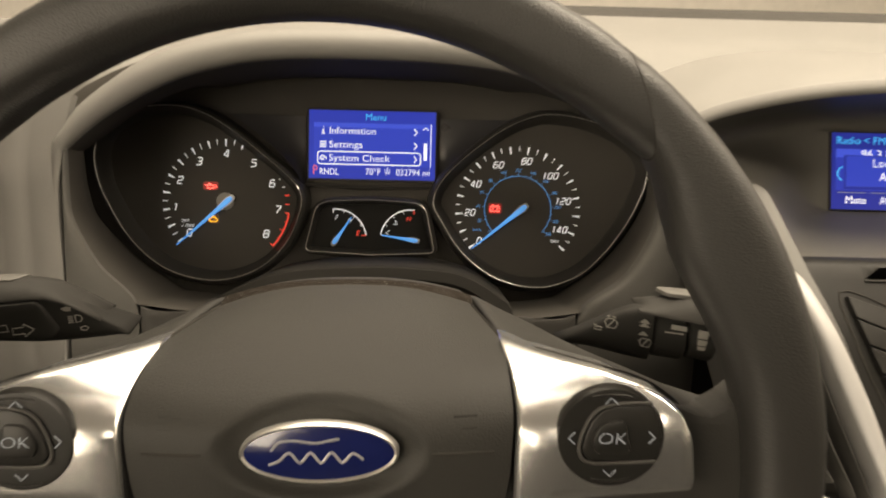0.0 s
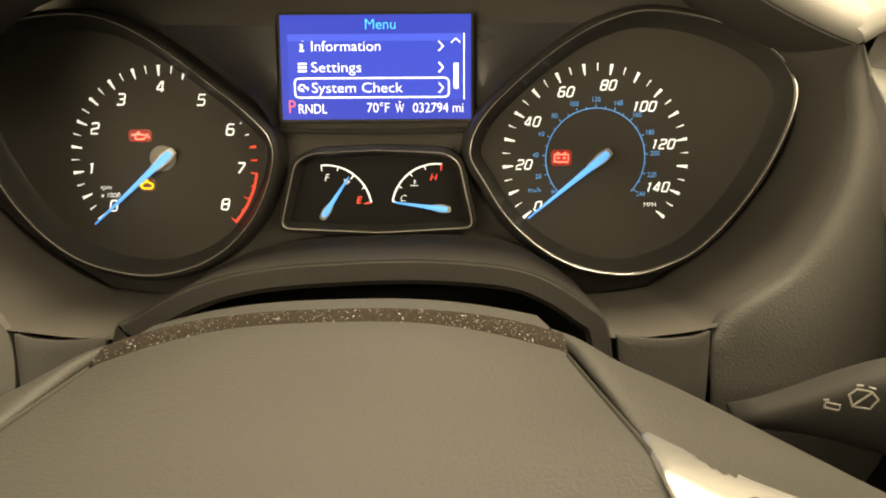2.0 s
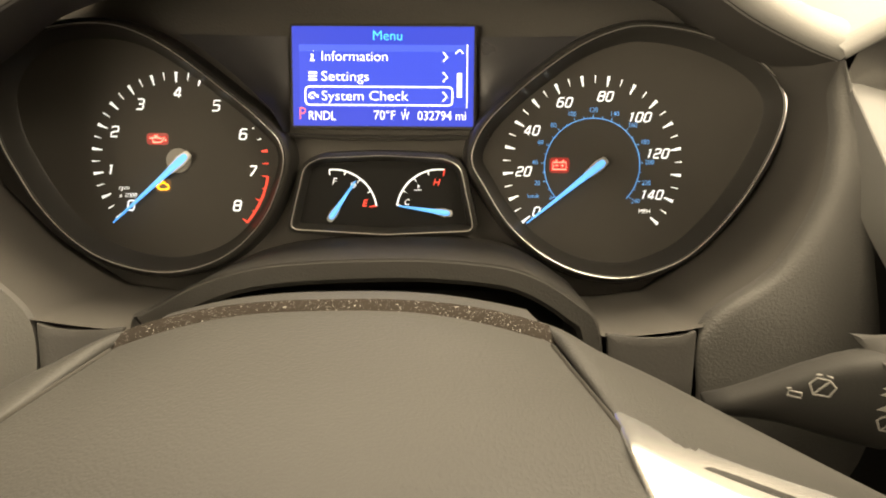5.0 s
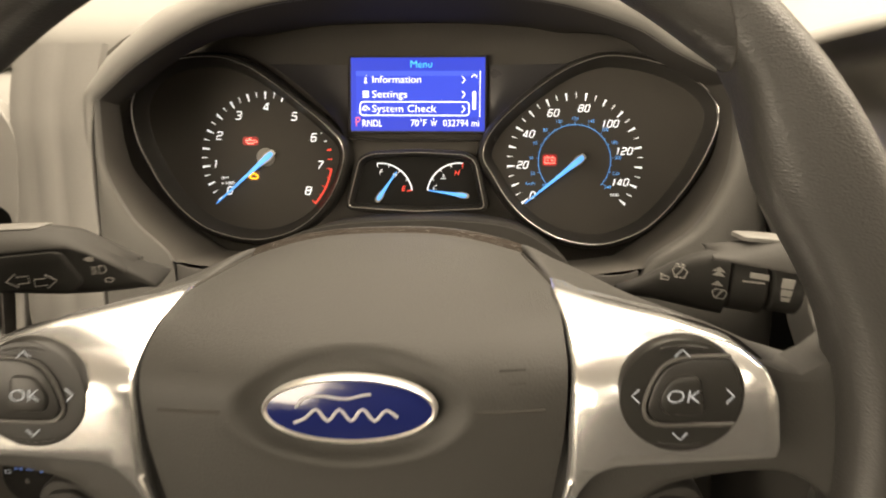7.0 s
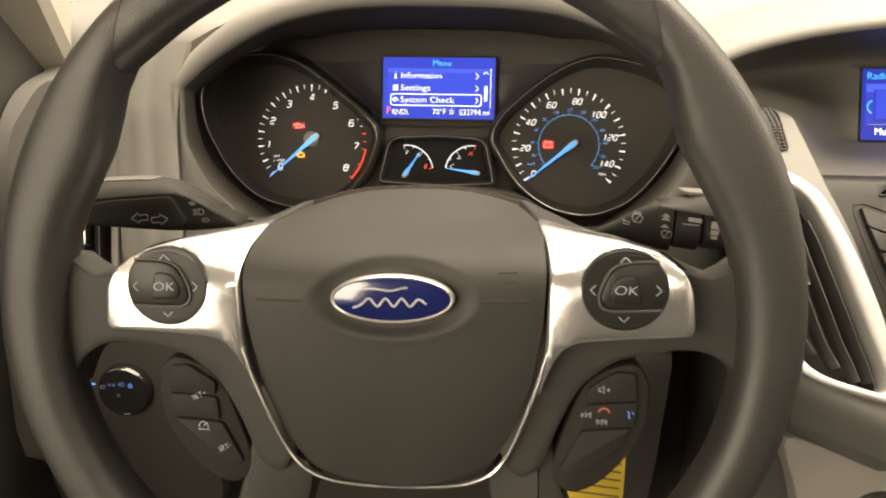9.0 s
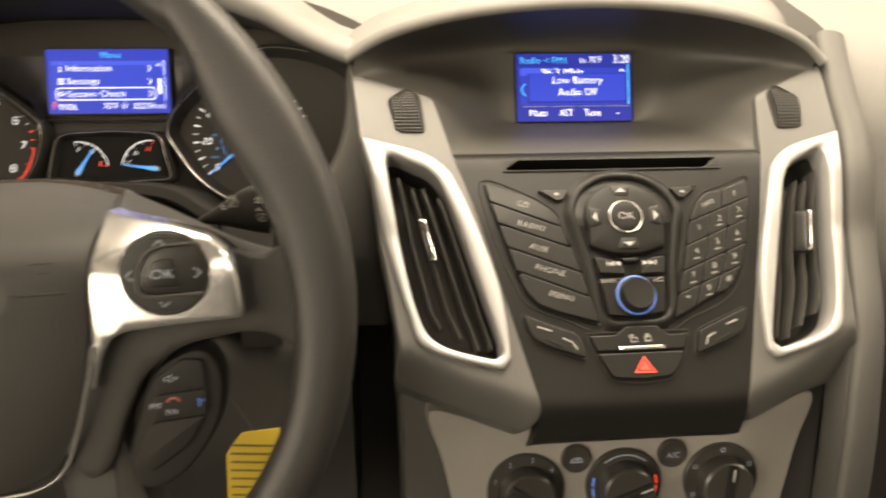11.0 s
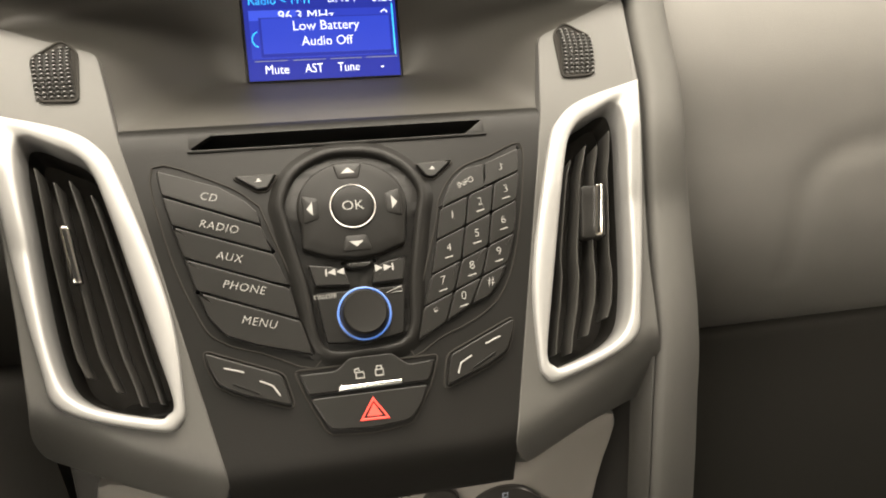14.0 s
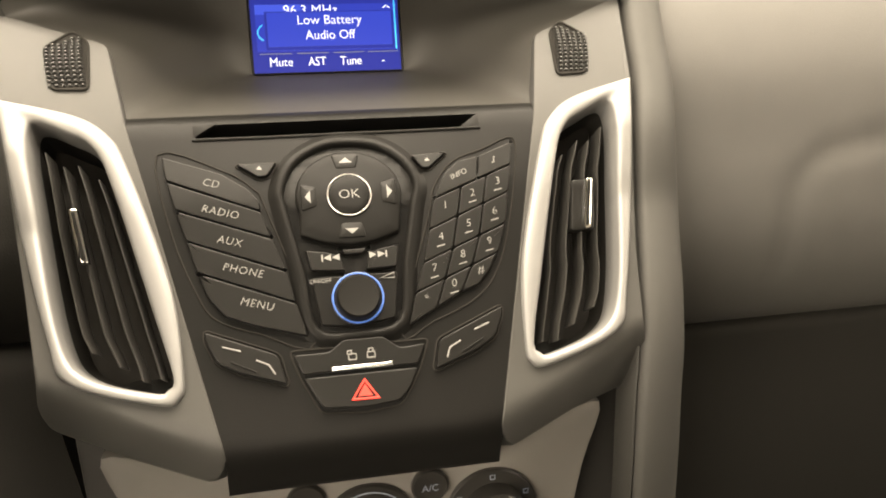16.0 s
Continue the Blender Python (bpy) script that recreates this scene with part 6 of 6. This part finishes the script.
def stalk(side):
    left = side < 0
    t = thing("signal_stalk" if left else "wiper_stalk", pose(-0.0521, 0.392, 0.8305) @ Matrix.Scale(1.0236, 4), "black turn signal stalk with grey arrows" if left else "black wiper stalk with ring switches and grey marks", "stalk")
    # distance from the column, height of the foot, of the ridge and of the top
    table = [(109, -2.4, -0.4, 0.4), (113, -2.6, 3.5, 5), (120, -3.2, 9, 11), (127, -3.2, 15, 17.5), (134, -3.0, 20.5, 23), (141, -2.5, 24.2, 27.5), (149, -1.6, 25, 30.2), (165, 1.6, 25.4, 31.8), (182, 5, 25.6, 32.6), (198, 9, 25, 31.5), (204, 13, 23.5, 27)] if left else [(106, -3, 0, 1), (112, -3, 4, 5.5), (118, -3, 8, 10), (124, -3.2, 12.6, 15), (130, -3.8, 17.2, 19.6), (136, -4.5, 21, 24), (142, -5, 23.6, 28.2), (149, -5.2, 23.6, 30)]
    rows = []
    for x, zb, zr, zt in table:
        y, h = stalk_face(x), zr - zb
        d = 19 if left else float(np.interp(x, (109, 128, 145), (9, 14, 19)))
        rows.append([(side * x, y + a, z) for a, z in smooth([(d * 0.55, zb), (5, zb + 0.02 * h), (1.2, zb + 0.22 * h), (0, zb + 0.5 * h), (0.4, zb + 0.8 * h), (1.8, zr), (d * 0.45, zr), (d * 0.9, zr - 0.2 * h), (d, zb + 0.5 * h), (d * 0.85, zb + 0.15 * h)], 3)])
    part("body", loft(rows), STALK, t, sharp=75)
    cover = [q for q in table if q[0] > (119 if left else 140)] + ([] if left else [(158, 0, 23.4, 31.2), (168, 0, 23.3, 31.8), (178, 0, 22.6, 31), (184, 0, 21.5, 28)])
    rows = []
    for i, (x, zb, zr, zt) in enumerate(cover):
        y = stalk_face(x)
        zt = zr + (zt - zr) * min(1.0, 0.1 + 0.3 * i)
        rows.append([(side * x, y + a, z) for a, z in smooth([(0.6, zr - 1.2), (0.2, zr + 0.4), (3.5, zr + 0.55 * (zt - zr)), (8, zt - 0.8), (11, zt), (15, zt - 0.8), (18.5, zt - 3), (19, zr - 2), (12, zr - 1.4)], 3)])
    part("top_cover", loft(rows), COWL, t, "dark grey cover along the top", sharp=75)

    def on_top(u, v, w):
        return (side * u, stalk_face(u) + 9 + v, float(np.interp(u, [q[0] for q in cover], [q[3] for q in cover])) - 0.3 - 0.02 * (v - 3) ** 2 + w)
    part("touch_pad", solid(fine(rounded([(155, 0), (196 if left else 178, 0), (196 if left else 178, 9), (151, 8)], 3), 4), -1, 0.9, 0.5, bend=on_top), COWLPAD, t, "pale inset along the top")

    def on_face(u, v, w):
        return (side * u, stalk_face(u) - w, v)
    if left:
        part("face_plate", solid(fine(rounded([(143.2, 23), (136.5, 6.5), (141, 1.6), (172, 7.5), (199, 12.5), (199, 22.5), (172, 23.6)], 3), 4), -2, 1.6, 1.2, bend=on_face), STALK, t, "flat face of the stalk", sharp=40)
    else:
        for name, x0, x1, hz, cz in (("ring_switch", 150.4, 164.2, 13.4, 9.8), ("end_switch", 165.4, 177, 12, 10.8)):
            rows = []
            for x, k in ((x0, 0.93), (x0 + 1, 1), (x1 - 1, 0.99), (x1, 0.9)):
                rows.append([(x, stalk_face(x) + 12 + 12.4 * k * math.cos(q), cz + hz * k * math.sin(q)) for q in [2 * math.pi * j / 32 for j in range(32)]])
            part(name, loft(rows), STALK, t, "turning ring of the stalk" if name == "ring_switch" else "dark end of the stalk")
    return t


signal, wiper = stalk(-1), stalk(1)


def mark(t, name, strokes, x, z, k, wide=0.6, lift=0.2):
    """A symbol of thin bars on the slanting face of a stalk."""
    bm = bmesh.new()
    for s in strokes:
        one = tube([(p * k, q * k, 0) for p, q in s], wide / 2, 0.2, closed=False, k=6)
        me = bpy.data.meshes.new("stroke")
        one.to_mesh(me)
        one.free()
        bm.from_mesh(me)
        bpy.data.meshes.remove(me)
    ob = part(name, bm, MARKS, t)
    ob.matrix_local = pose(x * 0.001, (stalk_face(x) - lift) * 0.001, z * 0.001, 90, 0, 19.3 if x < 0 else -19.3)
    return ob


def patch(t, name, pts, x, z, lift=0.2):
    """A filled mark on the face of a stalk."""
    ob = part(name, solid(pts, -0.1, 0.1, 0), MARKS, t)
    ob.matrix_local = pose(x * 0.001, (stalk_face(x) - lift) * 0.001, z * 0.001, 90, 0, 19.3 if x < 0 else -19.3)
    return ob


mark(signal, "arrow_mark", [[(-5, 0), (-0.5, 3.6), (-0.5, 1.8), (4.6, 1.8), (4.6, -1.8), (-0.5, -1.8), (-0.5, -3.6), (-5, 0)]], -160.8, 11.4, 0.95, lift=1.9)
mark(signal, "arrow_mark", [[(5, 0), (0.5, 3.6), (0.5, 1.8), (-4.6, 1.8), (-4.6, -1.8), (0.5, -1.8), (0.5, -3.6), (5, 0)]], -150.8, 9.2, 0.95, lift=1.9)
mark(signal, "lamp_mark", [[(0, 2.6), (0, -2.6), (2.8, -2), (3.8, 0), (2.8, 2), (0, 2.6)], [(-1.2, 2), (-4, 2)], [(-1.2, 0.7), (-4, 0.7)], [(-1.2, -0.7), (-4, -0.7)], [(-1.2, -2), (-4, -2)]], -129.8, 11.2, 0.8, lift=0.5)
patch(signal, "lamp_mark", [(-2.2, 0.4), (-0.6, -1.2), (1.8, -1.4), (2.2, 0.2), (0.4, 1.2)], -132.9, 17.2, 0.6)
mark(signal, "lamp_mark", [[(-2, 0.8), (0.4, 1.2), (2, 0), (0.6, -1.4), (-2, -0.8), (-2, 0.8)]], -126.6, 5.6, 0.9, lift=0.5)
WIPE = [[(-4, 1.2), (-2.4, 3.8), (1.6, 3.8), (4, 1.4), (2.6, -2.6), (-2.2, -2.8), (-4, 1.2)], [(-2, -2.4), (1.6, 3.2)], [(-2.8, 5.2), (-1, 5.4)], [(0.4, 5.4), (2.4, 5.0)]]
mark(wiper, "wiper_mark", WIPE, 130, 14.2, 0.78)
mark(wiper, "washer_mark", [[(-2.4, -1), (-2.4, 1.2), (2, 1.2), (2, -1), (-2.4, -1)], [(-3.2, 2), (-1.6, 2.4)]], 124.6, 10.8, 0.75)
for dz, half in ((1.4, 2.6), (-0.6, 2.6), (-5.2, 2.4)):
    patch(wiper, "speed_mark", [(-half, -0.8), (half, -0.8), (0, 1.5)], 144.8, 17.2 + dz)
mark(wiper, "wiper_mark", [[(-3.4, 1), (-2, 2.6), (2, 2.6), (3.4, 1), (2, -2.2), (-2, -2.2), (-3.4, 1)], [(-1.6, -2), (1.2, 2.4)]], 146.2, 7.2, 0.9)
patch(wiper, "delay_mark", [(-3.8, -1.2), (3.6, -1.2), (3.6, 1.3), (-3.8, 1.3)], 159.7, 18.6, 0.6)
mark(wiper, "delay_mark", [[(-4.4, 0), (4.2, 0.5)]], 157.8, 15.4, 1.0, 0.7, 0.8)
for z, half, high in ((17.2, 2.5, 2.2), (12.9, 2.2, 1.5), (9.9, 1.8, 0.9)):
    patch(wiper, "end_mark", [(-half, -high), (half * 0.8, -high), (half, high), (-half, high)], 170.2, z, 0.6)

# ---- things by the driver's knee and the door ----
side_vent = thing("side_air_vent", FASCIA, "dark upright air vent with a chrome tab in the dashboard end", "air vent")
V_OUT = resample(rounded([(-243, -58), (-241, 40), (-239, 78), (-262, 104), (-300, 104), (-330, 60), (-332, -58)], 16, 6), 80, (1, -1))
V_IN = resample(rounded([(-248, -52), (-247, 26), (-262, 36), (-300, 36), (-322, 26), (-324, -52)], 5, 5), 80, (1, -1))
mids = [((a[0] + b[0]) / 2, (a[1] + b[1]) / 2) for a, b in zip(V_OUT, V_IN)]
part("frame", loft([ring(V_OUT, -16), ring(V_OUT, -2.5), ring(inset(V_OUT, 1.0), -1.2), ring(mids, -1), ring(inset(V_IN, -0.8), -1.4), ring(V_IN, -3), ring(inset(V_IN, 1), -30)], cap0=False, cap1=False), DASH, side_vent, "grey vent frame")
part("duct", loft([ring(inset(V_IN, -0.2), -22), ring(inset(V_IN, 2), -34)], cap0=False), VOID, side_vent)
for i in range(5):
    part("slat", box(-262.5 - i * 13, -260.5 - i * 13, -52, 34, -24, -9, 0.6), SLAT, side_vent)
part("tab", box(-273.2, -268.8, -26, 1, -10, -3, 1.2), CHROME, side_vent, "chrome sliding tab")
lamp_switch = thing("lamp_switch_panel", plane_frame(-0.3069, 0.4277, 0.6724, 9.2, 1.02), "gloss black lamp switch with small blue marks", "switch")
part("plate", solid(smooth([(-55, -130), (75, -130), (65, 20), (30, 34), (-25, 34), (-52, 15)], 4), -30, -8, 4), VOID, lamp_switch)
k = part("knob", loft([ring(circle(11, -10, 22, 48), -12), ring(circle(11, -10, 21.4, 48), -3), ring(circle(11, -10, 20, 48), -0.6), ring(circle(11, -10, 17, 48), 0)]), PIANO, lamp_switch, "gloss black turning knob")
# short bright arcs that imitate highlights on the gloss knob's edge
part("knob_glint", tube(ring([(11 + 19.4 * math.cos(radians(a)), -10 + 19.4 * math.sin(radians(a))) for a in range(48, 125, 6)], -0.2), 0.6, 0.5, closed=False, k=6), CHROME, k)
part("knob_glint", tube(ring([(11 + 18.6 * math.cos(radians(a)), -10 + 18.6 * math.sin(radians(a))) for a in range(268, 285, 4)], -0.2), 0.35, 0.3, closed=False, k=6), DIMRING, k)
sheet("blue_mark", -13.6, -10.2, -4.4, -2.8, 0.3, SKY, k)
icon("lamp_symbol", [[(-2, -1.2), (-2, 1.2), (2, 1.2), (2, -1.2), (-2, -1.2)]], -4.5, -5.8, 0.9, PALEBLUE, k, w=0.2, wide=0.4)
icon("lamp_symbol", [[(-3, 0.8), (-0.6, 0), (-3, -0.8)], [(3, 0.8), (0.6, 0), (3, -0.8)]], 2.8, -3.6, 0.9, RINGBLUE, k, w=0.2, wide=0.6)
icon("lamp_symbol", [[(-0.4, 1.8), (-0.4, -1.8), (1.8, -1.4), (2.6, 0), (1.8, 1.4), (-0.4, 1.8)], [(-1.4, 1.2), (-3, 1.2)], [(-1.4, 0), (-3, 0)], [(-1.4, -1.2), (-3, -1.2)]], 10.8, -3.0, 0.9, RINGBLUE, k, w=0.2, wide=0.45)
icon("lamp_symbol", [[(1.6 * math.cos(radians(a)), 1.6 * math.sin(radians(a))) for a in range(0, 361, 45)]], 18.0, -4.0, 0.9, RINGBLUE, k, w=0.2, wide=1.0)
icon("lamp_symbol", [[(1.2, 1.2), (-1, 1.2), (-1, -1.2), (1.2, -1.2)]], 7.6, -12.3, 0.9, MARKS, k, w=0.2, wide=0.45)
tag = thing("paper_tag", pose(0.0735, 0.378, 0.6374, 76, 0, -6), "yellow paper tag with dark lines hanging from the key", "tag")
part("card", solid(rounded([(-19, 18), (-8, 34), (19, 38), (20, -6), (10, -34), (-19, -36)], 2), -0.4, 0.4, 0.2), YELLOW, tag)
for i in range(9):
    sheet("ink_line", -16, 17 - max(0, i - 5) * 3, 24 - i * 6.2, 25.6 - i * 6.2, 0.6, TAGINK, tag)
part("string", tube([(0, 36, 0), (-12, 60, 6), (-30, 100, 10), (-60, 128, 12)], 0.8, 0.8, closed=False, k=6), DARK, tag)
